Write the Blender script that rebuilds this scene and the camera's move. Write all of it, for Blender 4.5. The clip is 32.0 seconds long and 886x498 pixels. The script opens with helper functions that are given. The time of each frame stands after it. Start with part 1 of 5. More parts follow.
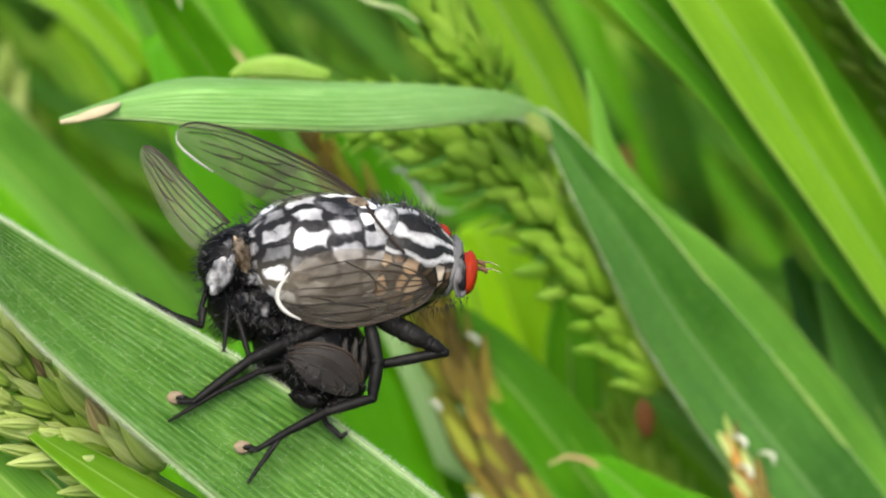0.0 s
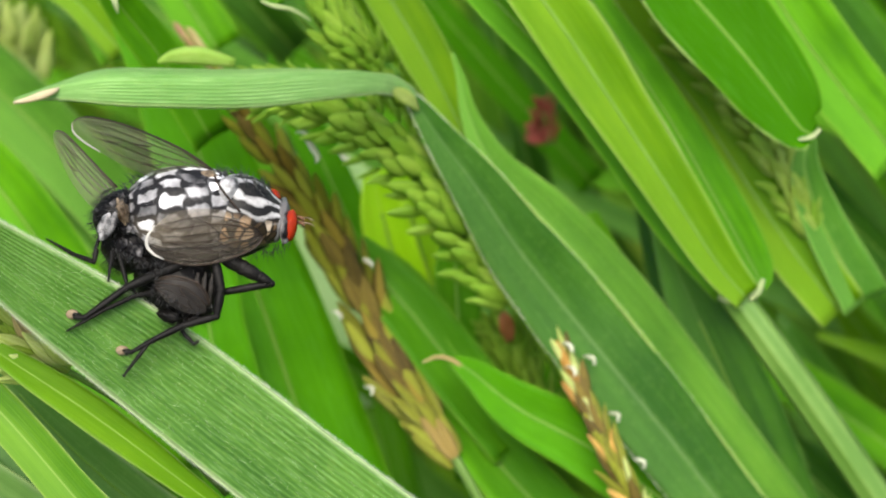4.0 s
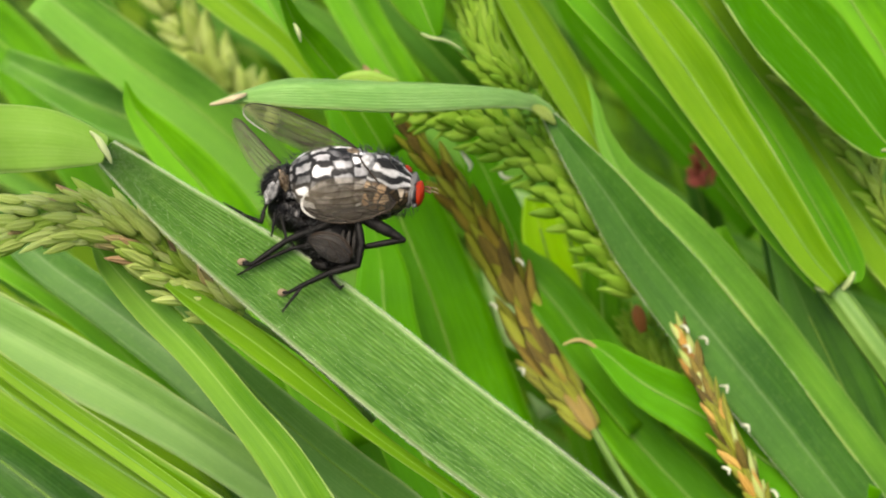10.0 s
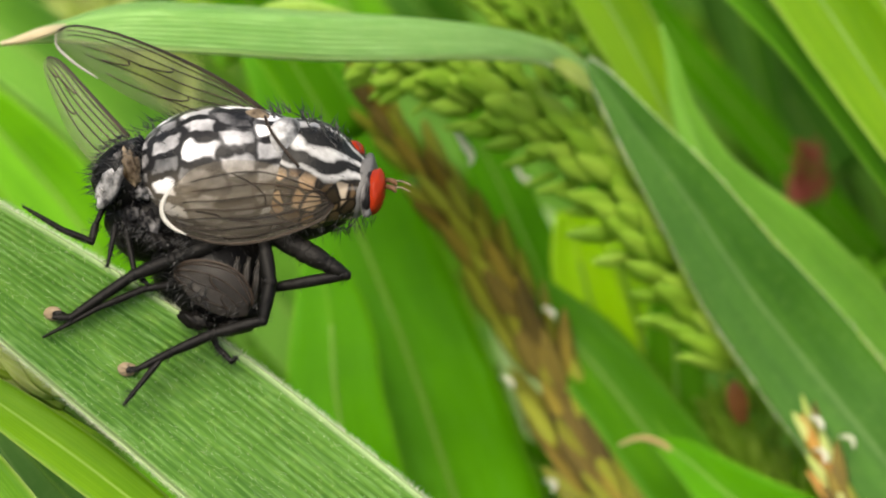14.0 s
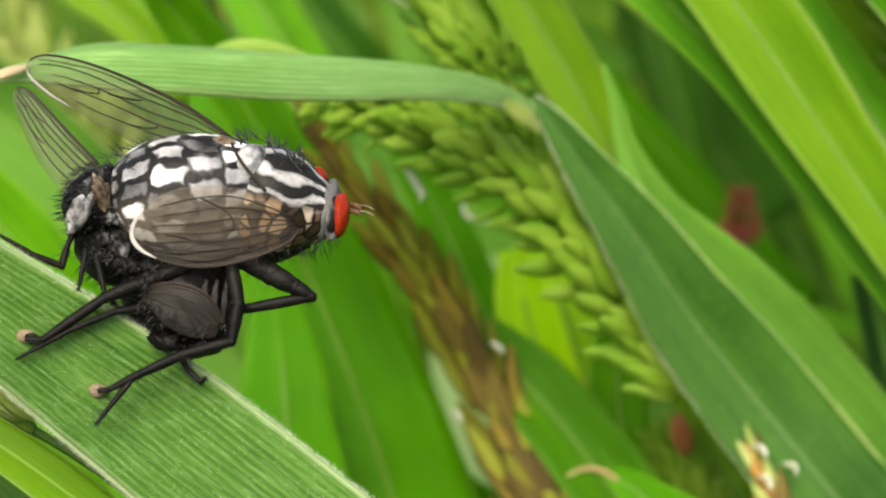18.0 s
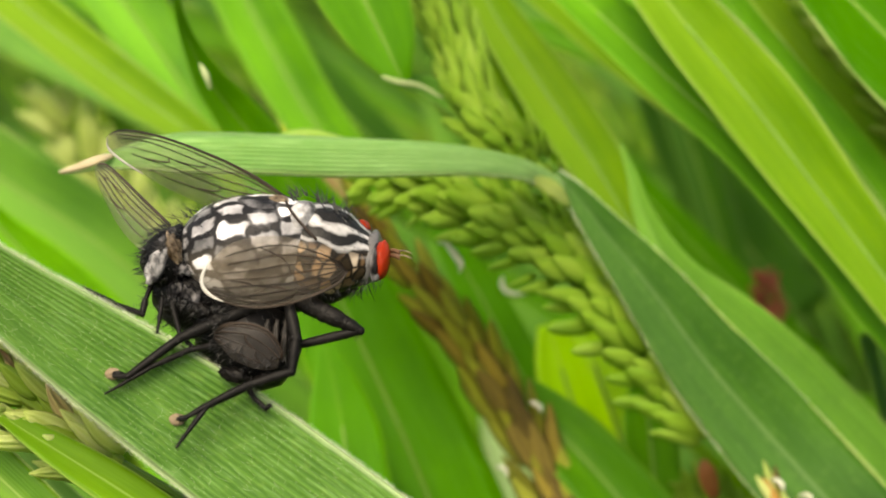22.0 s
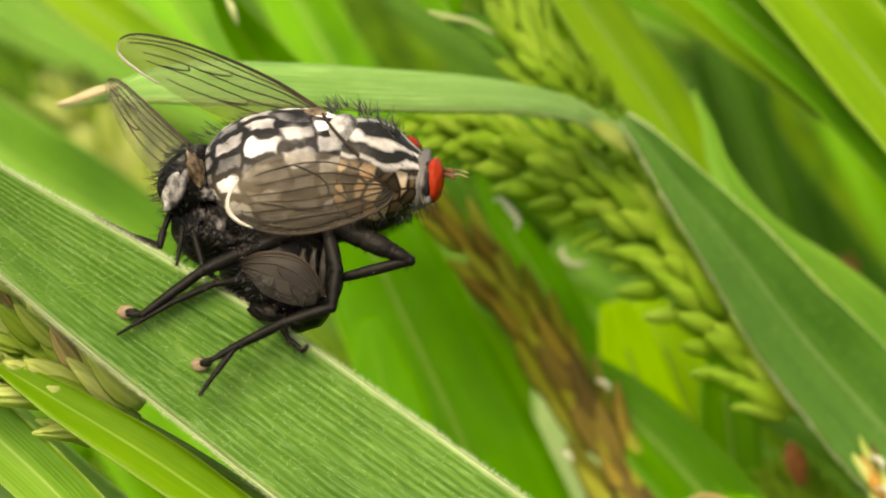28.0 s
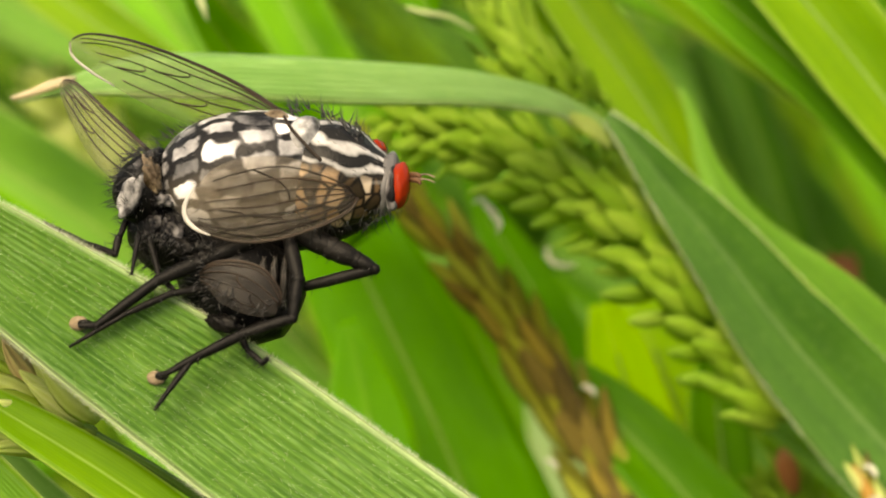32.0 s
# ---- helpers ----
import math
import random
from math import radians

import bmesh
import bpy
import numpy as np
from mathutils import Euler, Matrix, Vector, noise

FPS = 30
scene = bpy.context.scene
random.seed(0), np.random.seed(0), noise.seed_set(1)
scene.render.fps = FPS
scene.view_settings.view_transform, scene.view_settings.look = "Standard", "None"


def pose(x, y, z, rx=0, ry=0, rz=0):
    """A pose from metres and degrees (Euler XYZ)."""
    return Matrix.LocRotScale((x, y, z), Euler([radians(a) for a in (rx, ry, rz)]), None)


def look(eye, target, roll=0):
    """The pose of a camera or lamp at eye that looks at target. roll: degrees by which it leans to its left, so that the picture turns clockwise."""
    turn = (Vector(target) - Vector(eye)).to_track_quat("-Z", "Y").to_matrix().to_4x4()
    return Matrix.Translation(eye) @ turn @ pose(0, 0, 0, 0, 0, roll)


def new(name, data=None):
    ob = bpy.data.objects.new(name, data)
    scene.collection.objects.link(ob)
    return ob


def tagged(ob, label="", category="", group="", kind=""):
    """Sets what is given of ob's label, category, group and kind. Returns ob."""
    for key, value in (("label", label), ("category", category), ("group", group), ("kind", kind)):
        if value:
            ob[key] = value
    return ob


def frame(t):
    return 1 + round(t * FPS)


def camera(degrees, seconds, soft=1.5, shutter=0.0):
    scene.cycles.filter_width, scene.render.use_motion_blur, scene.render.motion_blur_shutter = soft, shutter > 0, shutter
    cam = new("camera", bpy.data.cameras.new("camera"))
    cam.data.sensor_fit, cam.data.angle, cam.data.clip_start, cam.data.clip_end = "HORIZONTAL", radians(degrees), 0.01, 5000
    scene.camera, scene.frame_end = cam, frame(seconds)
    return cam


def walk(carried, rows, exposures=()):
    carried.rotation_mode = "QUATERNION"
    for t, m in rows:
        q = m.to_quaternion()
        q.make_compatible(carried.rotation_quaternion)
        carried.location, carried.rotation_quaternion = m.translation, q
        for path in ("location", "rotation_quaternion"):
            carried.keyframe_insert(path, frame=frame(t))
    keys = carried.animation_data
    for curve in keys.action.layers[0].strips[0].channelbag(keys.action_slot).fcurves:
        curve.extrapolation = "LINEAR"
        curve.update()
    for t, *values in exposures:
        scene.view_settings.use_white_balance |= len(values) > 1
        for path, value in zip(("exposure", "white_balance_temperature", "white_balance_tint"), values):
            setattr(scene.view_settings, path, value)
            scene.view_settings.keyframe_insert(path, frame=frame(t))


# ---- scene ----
cam = camera(20.0, 32.0, soft=2.0)
# The stand of grass is laid out in millimetres round the flies: x across, y away from the
# viewer, z up; the viewer looks down at it by TILT degrees, from 0.26 m above the soil.
TILT = 26.0
STAND = Matrix.Translation((0, 0, 0.26)) @ pose(0, 0, 0, -TILT) @ Matrix.Scale(0.001, 4)
TURN = pose(0, 0, 0, -TILT)
PATH = [
    (0, -18.20, -88.96, 0.37, 86.75, -1.08, -9.40),
    (0.5, -18.57, -105.31, 2.21, 86.46, -1.34, -8.98),
    (1, -16.34, -116.64, 2.47, 86.07, -1.68, -8.04),
    (1.5, -14.23, -123.10, 1.99, 86.04, -1.71, -7.49),
    (2, -17.10, -122.98, 3.77, 85.96, -1.32, -7.96),
    (2.5, -18.88, -122.05, 5.68, 85.00, -1.22, -7.97),
    (3, -18.10, -123.76, 5.58, 84.24, -1.53, -7.38),
    (3.5, -10.79, -123.88, 6.85, 84.01, -1.75, -6.34),
    (5.5, -3.67, -125.61, 5.27, 83.86, -0.21, -3.43),
    (6, -1.83, -124.44, 8.50, 83.33, 0.20, -2.55),
    (6.5, -4.65, -128.65, 10.55, 83.05, 0.59, -2.22),
    (7, -1.68, -128.90, 10.29, 82.74, 0.20, -0.93),
    (7.5, 0.51, -131.18, 10.47, 82.69, 0.37, -0.16),
    (8, 1.66, -138.85, 12.10, 82.54, 0.13, 0.55),
    (8.5, -1.83, -145.31, 7.35, 83.92, -0.35, 0.37),
    (9, -0.00, -153.00, 0.00, 86.30, -0.67, 0.96),
    (9.5, 2.08, -153.55, -3.78, 87.42, -1.02, 1.39),
    (10, 4.08, -154.03, -2.93, 87.72, -1.16, 1.76),
    (10.5, 5.26, -152.42, 0.22, 87.36, -0.94, 1.92),
    (11, 2.48, -131.07, -1.32, 87.60, -1.31, 1.15),
    (11.5, 0.49, -107.34, -3.47, 88.01, -1.18, 0.77),
    (12, -0.03, -91.99, -3.29, 87.86, -1.38, 0.59),
    (12.5, 0.73, -87.88, -2.66, 87.74, -1.60, 1.20),
    (13, 0.61, -86.60, -3.36, 87.98, -1.18, 1.30),
    (13.5, 3.34, -85.32, -4.23, 88.21, -1.47, 1.94),
    (14, 3.19, -84.46, -5.59, 88.64, -1.45, 2.00),
    (14.5, 3.06, -82.08, -5.14, 88.63, -1.27, 2.05),
    (16.5, 0.09, -81.41, -6.27, 90.03, -1.15, 0.80),
    (17, -1.88, -80.82, -5.81, 90.05, -1.15, 0.10),
    (17.5, 1.88, -82.94, -7.93, 90.52, -1.47, 0.48),
    (18, 1.52, -86.92, -7.47, 90.41, -1.06, -0.01),
    (18.5, 1.09, -89.52, -7.38, 90.45, -0.71, 0.07),
    (19, -1.56, -91.58, -7.88, 90.22, -0.71, -0.30),
    (19.5, -0.36, -96.05, -9.42, 90.24, -0.34, -0.26),
    (20, 0.07, -98.36, -9.52, 90.14, -0.51, 0.06),
    (20.5, -2.72, -98.29, -11.23, 91.10, -0.13, -0.53),
    (21, -2.14, -98.09, -13.24, 91.76, -0.08, -0.38),
    (21.5, 1.13, -98.86, -14.29, 93.29, 0.71, 0.13),
    (22, 3.16, -99.60, -13.06, 94.35, 1.30, 1.69),
    (22.5, 3.88, -99.91, -11.45, 94.38, 0.91, 3.26),
    (23, 4.54, -98.95, -12.60, 94.49, 0.47, 3.79),
    (23.5, 6.13, -92.83, -13.02, 94.84, 0.40, 4.15),
    (24, 5.18, -86.08, -11.04, 94.79, 0.71, 4.31),
    (24.5, 2.79, -83.58, -10.50, 95.35, 0.88, 3.65),
    (25, 3.33, -83.36, -13.29, 95.36, 0.94, 3.76),
    (25.5, 3.55, -83.17, -16.25, 95.70, 1.42, 3.62),
    (27.5, 3.01, -85.30, -17.85, 95.74, 1.47, 2.88),
    (28, 1.65, -85.91, -17.70, 96.20, 1.88, 2.53),
    (28.5, 1.81, -85.88, -17.51, 96.59, 2.04, 2.79),
    (29, 2.94, -83.60, -18.09, 97.01, 2.03, 2.99),
    (29.5, 3.33, -81.27, -17.58, 96.89, 2.23, 2.91),
    (30, 3.24, -81.45, -15.27, 96.49, 2.16, 2.94),
    (30.5, 2.05, -81.41, -15.47, 96.71, 1.99, 2.69),
    (31, 3.72, -81.54, -16.59, 96.42, 2.04, 2.98),
    (31.5, 3.09, -81.81, -17.30, 96.09, 1.85, 2.80),
    (32, 3.30, -82.47, -16.71, 95.93, 1.95, 2.96),
]

EXPOSURES = [(0, 1.05, 6600, 8), (6, 1.02, 6900, 8), (9, 0.94, 7350, 8), (13, 0.94, 7300, 8), (20, 0.95, 7350, 8), (22, 0.99, 8100, 8), (24, 1.01, 9000, 8), (32, 1.01, 9600, 8)]


def seat(x, y, z, rx, ry, rz):
    return Matrix.Translation(STAND @ Vector((x, y, z))) @ TURN @ pose(0, 0, 0, rx, ry, rz)


walk(cam, [(t, seat(x, y, z, rx, ry, rz)) for t, x, y, z, rx, ry, rz in PATH], EXPOSURES)

# ---- light: bright overcast day ----
world = bpy.data.worlds.new("world")
scene.world = world
world.use_nodes = True
wn, wl = world.node_tree.nodes, world.node_tree.links
sky = wn.new("ShaderNodeTexSky")
sky.sky_type, sky.sun_disc = "NISHITA", False
sky.sun_elevation, sky.sun_rotation = radians(58), radians(200)
sky.air_density, sky.dust_density = 1.0, 4.0
wn["Background"].inputs["Strength"].default_value = 0.15
wl.new(sky.outputs["Color"], wn["Background"].inputs["Color"])
sun = new("sun", bpy.data.lights.new("sun", "SUN"))
sun.data.energy, sun.data.angle, sun.data.color = 2.6, radians(40), (1.0, 0.96, 0.9)
sun.matrix_world = look((0, 0, 2), Vector((0, 0, 2)) - Vector((math.sin(radians(200)) * math.cos(radians(58)), math.cos(radians(200)) * math.cos(radians(58)), math.sin(radians(58)))))


# ---- materials ----
def shader(name):
    m = bpy.data.materials.new(name)
    m.use_nodes = True
    nt = m.node_tree
    return m, nt, nt.nodes["Principled BSDF"], nt.nodes["Material Output"]


def node(nt, kind, **values):
    n = nt.nodes.new("ShaderNode" + kind)
    for key, value in values.items():
        n.inputs[key.replace("_", " ")].default_value = value
    return n


def ramp(nt, fac, stops):
    n = nt.nodes.new("ShaderNodeValToRGB")
    while len(n.color_ramp.elements) < len(stops):
        n.color_ramp.elements.new(0.5)
    for e, (p, c) in zip(n.color_ramp.elements, stops):
        e.position, e.color = p, (*c, 1)
    nt.links.new(fac, n.inputs["Fac"])
    return n.outputs["Color"]


def mixed(nt, fac, a, b, blend="MIX"):
    n = nt.nodes.new("ShaderNodeMix")
    n.data_type, n.blend_type = "RGBA", blend
    for value, at in ((fac, 0), (a, 6), (b, 7)):
        if hasattr(value, "links"):
            nt.links.new(value, n.inputs[at])
        else:
            n.inputs[at].default_value = value if at == 0 else (*value, 1)
    return n.outputs[2]


def maths(nt, op, a, b=0.0, c=0.0):
    n = nt.nodes.new("ShaderNodeMath")
    n.operation = op
    for value, at in ((a, 0), (b, 1), (c, 2)):
        if hasattr(value, "links"):
            nt.links.new(value, n.inputs[at])
        else:
            n.inputs[at].default_value = value
    return n.outputs[0]


def leafy(name, dark, light, rib, veins=16.0, gloss=0.42, glow=0.35, vein=0.18, bloom=0.06, midrib=0.35, streaks=0.08, ridge=0.12, rim=0.47, fold_light=1.0, bands=1.1, dash_rate=0.55, rib_width=0.035, shine=0.17):
    """A grass leaf: veins run along it, a pale midrib, blotches, a waxy bloom; it lets light through."""
    m, nt, p, out = shader(name)
    uv = nt.nodes.new("ShaderNodeUVMap")
    sep = nt.nodes.new("ShaderNodeSeparateXYZ")
    nt.links.new(uv.outputs["UV"], sep.inputs[0])
    u, v = sep.outputs[0], sep.outputs[1]
    info = nt.nodes.new("ShaderNodeObjectInfo")
    # veins: narrow grooves across u, broken along v by stretched noise
    comb = nt.nodes.new("ShaderNodeCombineXYZ")
    nt.links.new(maths(nt, "MULTIPLY", u, veins * 2.2), comb.inputs[0])
    nt.links.new(maths(nt, "MULTIPLY", v, 0.35), comb.inputs[1])
    nt.links.new(info.outputs["Random"], comb.inputs[2])
    streak = node(nt, "TexNoise", Scale=1.0, Detail=3.0, Roughness=0.6)
    nt.links.new(comb.outputs[0], streak.inputs["Vector"])
    wave = maths(nt, "SINE", maths(nt, "MULTIPLY", u, veins * 6.2832))
    groove = maths(nt, "MULTIPLY_ADD", wave, 0.5, 0.5)
    lines = maths(nt, "MULTIPLY", groove, streak.outputs["Fac"])
    # blotches
    geo = nt.nodes.new("ShaderNodeTexCoord")
    blot = node(nt, "TexNoise", Scale=160.0, Detail=4.0, Roughness=0.55)
    nt.links.new(geo.outputs["Object"], blot.inputs["Vector"])
    fac = maths(nt, "ADD", maths(nt, "MULTIPLY", lines, vein), maths(nt, "MULTIPLY_ADD", blot.outputs["Fac"], 0.9, -0.25))
    fac = maths(nt, "ADD", fac, maths(nt, "MULTIPLY_ADD", info.outputs["Random"], 0.3, -0.15))
    # broad bands running the length of the blade
    comb3 = nt.nodes.new("ShaderNodeCombineXYZ")
    nt.links.new(maths(nt, "MULTIPLY", u, 7.0), comb3.inputs[0])
    nt.links.new(maths(nt, "MULTIPLY", v, 0.05), comb3.inputs[1])
    nt.links.new(maths(nt, "MULTIPLY", info.outputs["Random"], 31.0), comb3.inputs[2])
    band = node(nt, "TexNoise", Scale=1.0, Detail=3.0, Roughness=0.65)
    nt.links.new(comb3.outputs[0], band.inputs["Vector"])
    fac = maths(nt, "ADD", fac, maths(nt, "MULTIPLY_ADD", band.outputs["Fac"], bands, -0.5 * bands))
    base = ramp(nt, fac, [(0.12, dark), (0.75, light)])
    dash = node(nt, "TexNoise", Scale=1.0, Detail=2.0, Roughness=0.5)
    comb2 = nt.nodes.new("ShaderNodeCombineXYZ")
    nt.links.new(maths(nt, "MULTIPLY", u, veins * 2.6), comb2.inputs[0])
    nt.links.new(maths(nt, "MULTIPLY", v, dash_rate), comb2.inputs[1])
    nt.links.new(maths(nt, "MULTIPLY_ADD", info.outputs["Random"], 9.0, 4.0), comb2.inputs[2])
    nt.links.new(comb2.outputs[0], dash.inputs["Vector"])
    dashes = ramp(nt, dash.outputs["Fac"], [(0.52, (0, 0, 0)), (0.66, (1, 1, 1))])
    base = mixed(nt, maths(nt, "MULTIPLY", dashes, streaks), base, tuple(min(1, c * 1.6 + 0.08) for c in light))
    # one half paler, painting how light falls on the folded blade
    half = nt.nodes.new("ShaderNodeMapRange")
    for key, value in (("From Min", 0.46), ("From Max", 0.54)):
        half.inputs[key].default_value = value
    nt.links.new(u, half.inputs["Value"])
    base = mixed(nt, maths(nt, "MULTIPLY", half.outputs[0], maths(nt, "MULTIPLY", info.outputs["Random"], 0.45 * fold_light)), base, tuple(min(1, c * 1.1 + 0.03) for c in light))
    # midrib
    mid = maths(nt, "ABSOLUTE", maths(nt, "SUBTRACT", u, 0.5))
    ribfac = nt.nodes.new("ShaderNodeMapRange")
    for key, value in (("From Min", 0.008), ("From Max", rib_width), ("To Min", midrib), ("To Max", 0.0)):
        ribfac.inputs[key].default_value = value
    nt.links.new(mid, ribfac.inputs["Value"])
    edge = nt.nodes.new("ShaderNodeMapRange")
    for key, value in (("From Min", rim), ("From Max", 0.5), ("To Min", 0.0), ("To Max", 0.7)):
        edge.inputs[key].default_value = value
    nt.links.new(mid, edge.inputs["Value"])
    worn = maths(nt, "MULTIPLY_ADD", band.outputs["Fac"], 1.6, -0.05)
    both = maths(nt, "MAXIMUM", ribfac.outputs[0], maths(nt, "MINIMUM", maths(nt, "MULTIPLY", edge.outputs[0], worn), 1.0))
    base = mixed(nt, both, base, rib)
    # pale waxy dusting and small specks
    speck = node(nt, "TexNoise", Scale=2600.0, Detail=2.0)
    nt.links.new(geo.outputs["Object"], speck.inputs["Vector"])
    dust = ramp(nt, speck.outputs["Fac"], [(0.55, (0, 0, 0)), (0.72, (1, 1, 1))])
    base = mixed(nt, maths(nt, "MULTIPLY", dust, bloom * 0.6), base, (0.34, 0.52, 0.12))
    nt.links.new(base, p.inputs["Base Color"])
    p.inputs["Roughness"].default_value = gloss
    p.inputs["Specular IOR Level"].default_value = shine
    p.inputs["Sheen Tint"].default_value = (0.75, 0.95, 0.45, 1)
    p.inputs["Sheen Weight"].default_value = bloom
    p.inputs["Sheen Roughness"].default_value = 0.4
    bump = node(nt, "Bump", Strength=ridge, Distance=0.00012)
    nt.links.new(maths(nt, "ADD", groove, streak.outputs["Fac"]), bump.inputs["Height"])
    nt.links.new(bump.outputs[0], p.inputs["Normal"])
    trans = nt.nodes.new("ShaderNodeBsdfTranslucent")
    nt.links.new(mixed(nt, 0.6, base, tuple(min(1, c * 1.9) for c in light)), trans.inputs["Color"])
    mix = nt.nodes.new("ShaderNodeMixShader")
    mix.inputs[0].default_value = glow
    nt.links.new(p.outputs[0], mix.inputs[1])
    nt.links.new(trans.outputs[0], mix.inputs[2])
    nt.links.new(mix.outputs[0], out.inputs["Surface"])
    return m


LEAF = leafy("leaf_green", (0.046, 0.17, 0.003), (0.14, 0.40, 0.007), (0.32, 0.50, 0.07), bloom=0.0, shine=0.1)
LEAF_BLUE = leafy("leaf_bluish", (0.05, 0.16, 0.014), (0.15, 0.36, 0.035), (0.36, 0.52, 0.15), bloom=0.16)
LEAF_LIME = leafy("leaf_lime", (0.09, 0.22, 0.004), (0.20, 0.37, 0.010), (0.46, 0.58, 0.16), glow=0.45, rim=0.45, bloom=0.0, shine=0.1)
LEAF_DARK = leafy("leaf_dark", (0.018, 0.08, 0.003), (0.07, 0.22, 0.010), (0.18, 0.33, 0.06))
LEAF_NEAR = leafy("leaf_near", (0.022, 0.078, 0.008), (0.084, 0.198, 0.029), (0.55, 0.66, 0.38), veins=19.0, vein=0.55, bloom=0.16, glow=0.2, midrib=0.0, streaks=0.3, ridge=0.5, rim=0.445, fold_light=0.0, bands=0.9, dash_rate=1.0)

LEAF_DUSTY = leafy("leaf_dusty", (0.05, 0.155, 0.005), (0.115, 0.26, 0.010), (0.36, 0.50, 0.12), glow=0.3, rim=0.45, bloom=0.05, shine=0.1)
LEAF_DEEP = leafy("leaf_deep", (0.018, 0.076, 0.005), (0.052, 0.155, 0.013), (0.42, 0.56, 0.26), bloom=0.11, midrib=0.12, glow=0.25, rim=0.488)
LEAF_GREY = leafy("leaf_grey", (0.075, 0.19, 0.030), (0.20, 0.36, 0.09), (0.48, 0.60, 0.28), bloom=0.2, midrib=0.1, rim=0.44)
LEAF_SHEATH = leafy("leaf_sheath", (0.16, 0.31, 0.04), (0.28, 0.43, 0.11), (0.55, 0.66, 0.28), bloom=0.2, midrib=0.0, glow=0.4, fold_light=0.0, bands=0.5, streaks=0.05)
LEAF_BENT = leafy("leaf_bent", (0.10, 0.25, 0.045), (0.25, 0.44, 0.14), (0.45, 0.60, 0.22), bloom=0.2, midrib=0.0, glow=0.3, streaks=0.3, ridge=0.4, bands=1.3)

LEAF_RICH = leafy("leaf_rich", (0.036, 0.15, 0.001), (0.088, 0.32, 0.002), (0.22, 0.44, 0.04), fold_light=0.3, bands=0.4, bloom=0.0, shine=0.06)
LEAF_YELLOW = leafy("leaf_yellow", (0.26, 0.50, 0.003), (0.40, 0.70, 0.012), (0.5, 0.6, 0.12), glow=0.5)
LEAF_PALE = leafy("leaf_pale", (0.24, 0.42, 0.14), (0.42, 0.58, 0.28), (0.5, 0.6, 0.3), bloom=0.3, glow=0.4)


def husky(name, stops, gloss=0.5, glow=0.3, scale=420.0, margin=0.0, edge=None):
    """Spikelet husks, stalks, dry tips: streaked along their length."""
    m, nt, p, out = shader(name)
    uv = nt.nodes.new("ShaderNodeUVMap")
    sep = nt.nodes.new("ShaderNodeSeparateXYZ")
    nt.links.new(uv.outputs["UV"], sep.inputs[0])
    info = nt.nodes.new("ShaderNodeObjectInfo")
    geo = nt.nodes.new("ShaderNodeTexCoord")
    noise_ = node(nt, "TexNoise", Scale=scale, Detail=4.0, Roughness=0.6)
    nt.links.new(geo.outputs["Object"], noise_.inputs["Vector"])
    stripe = maths(nt, "SINE", maths(nt, "MULTIPLY", sep.outputs[0], 44.0))
    fac = maths(nt, "ADD", maths(nt, "MULTIPLY_ADD", noise_.outputs["Fac"], 1.1, -0.3), maths(nt, "MULTIPLY_ADD", stripe, 0.12, 0.12))
    fac = maths(nt, "ADD", fac, maths(nt, "MULTIPLY_ADD", info.outputs["Random"], 0.4, -0.2))
    base = ramp(nt, fac, stops)
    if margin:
        # dark husk margins, doubling as painted shade between overlapping husks
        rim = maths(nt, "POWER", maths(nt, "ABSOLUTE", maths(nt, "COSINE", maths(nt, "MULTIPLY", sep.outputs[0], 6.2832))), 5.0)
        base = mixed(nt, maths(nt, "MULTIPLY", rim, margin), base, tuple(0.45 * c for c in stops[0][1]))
    if edge:
        # dark scale margins, with the shade of the gaps between scales painted in
        rim = maths(nt, "POWER", maths(nt, "ABSOLUTE", maths(nt, "COSINE", maths(nt, "MULTIPLY", sep.outputs[0], 3.1416))), 6.0)
        base = mixed(nt, maths(nt, "MULTIPLY", rim, 0.75), base, edge)
    nt.links.new(base, p.inputs["Base Color"])
    p.inputs["Roughness"].default_value = gloss
    bump = node(nt, "Bump", Strength=0.5, Distance=0.0001)
    nt.links.new(stripe, bump.inputs["Height"])
    nt.links.new(bump.outputs[0], p.inputs["Normal"])
    trans = nt.nodes.new("ShaderNodeBsdfTranslucent")
    nt.links.new(base, trans.inputs["Color"])
    mix = nt.nodes.new("ShaderNodeMixShader")
    mix.inputs[0].default_value = glow
    nt.links.new(p.outputs[0], mix.inputs[1])
    nt.links.new(trans.outputs[0], mix.inputs[2])
    nt.links.new(mix.outputs[0], out.inputs["Surface"])
    return m


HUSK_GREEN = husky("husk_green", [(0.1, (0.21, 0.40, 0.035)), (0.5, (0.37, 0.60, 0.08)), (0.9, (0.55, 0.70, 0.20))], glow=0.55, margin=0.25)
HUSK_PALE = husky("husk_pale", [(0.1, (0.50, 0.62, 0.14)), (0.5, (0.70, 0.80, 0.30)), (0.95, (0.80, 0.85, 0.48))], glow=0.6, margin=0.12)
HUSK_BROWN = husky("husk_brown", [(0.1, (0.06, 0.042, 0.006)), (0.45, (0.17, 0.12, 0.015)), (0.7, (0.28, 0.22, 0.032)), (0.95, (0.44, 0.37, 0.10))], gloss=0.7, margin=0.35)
HUSK_OLIVE = husky("husk_olive", [(0.1, (0.20, 0.21, 0.015)), (0.5, (0.40, 0.45, 0.04)), (0.95, (0.56, 0.60, 0.14))], glow=0.45, edge=(0.10, 0.065, 0.010))
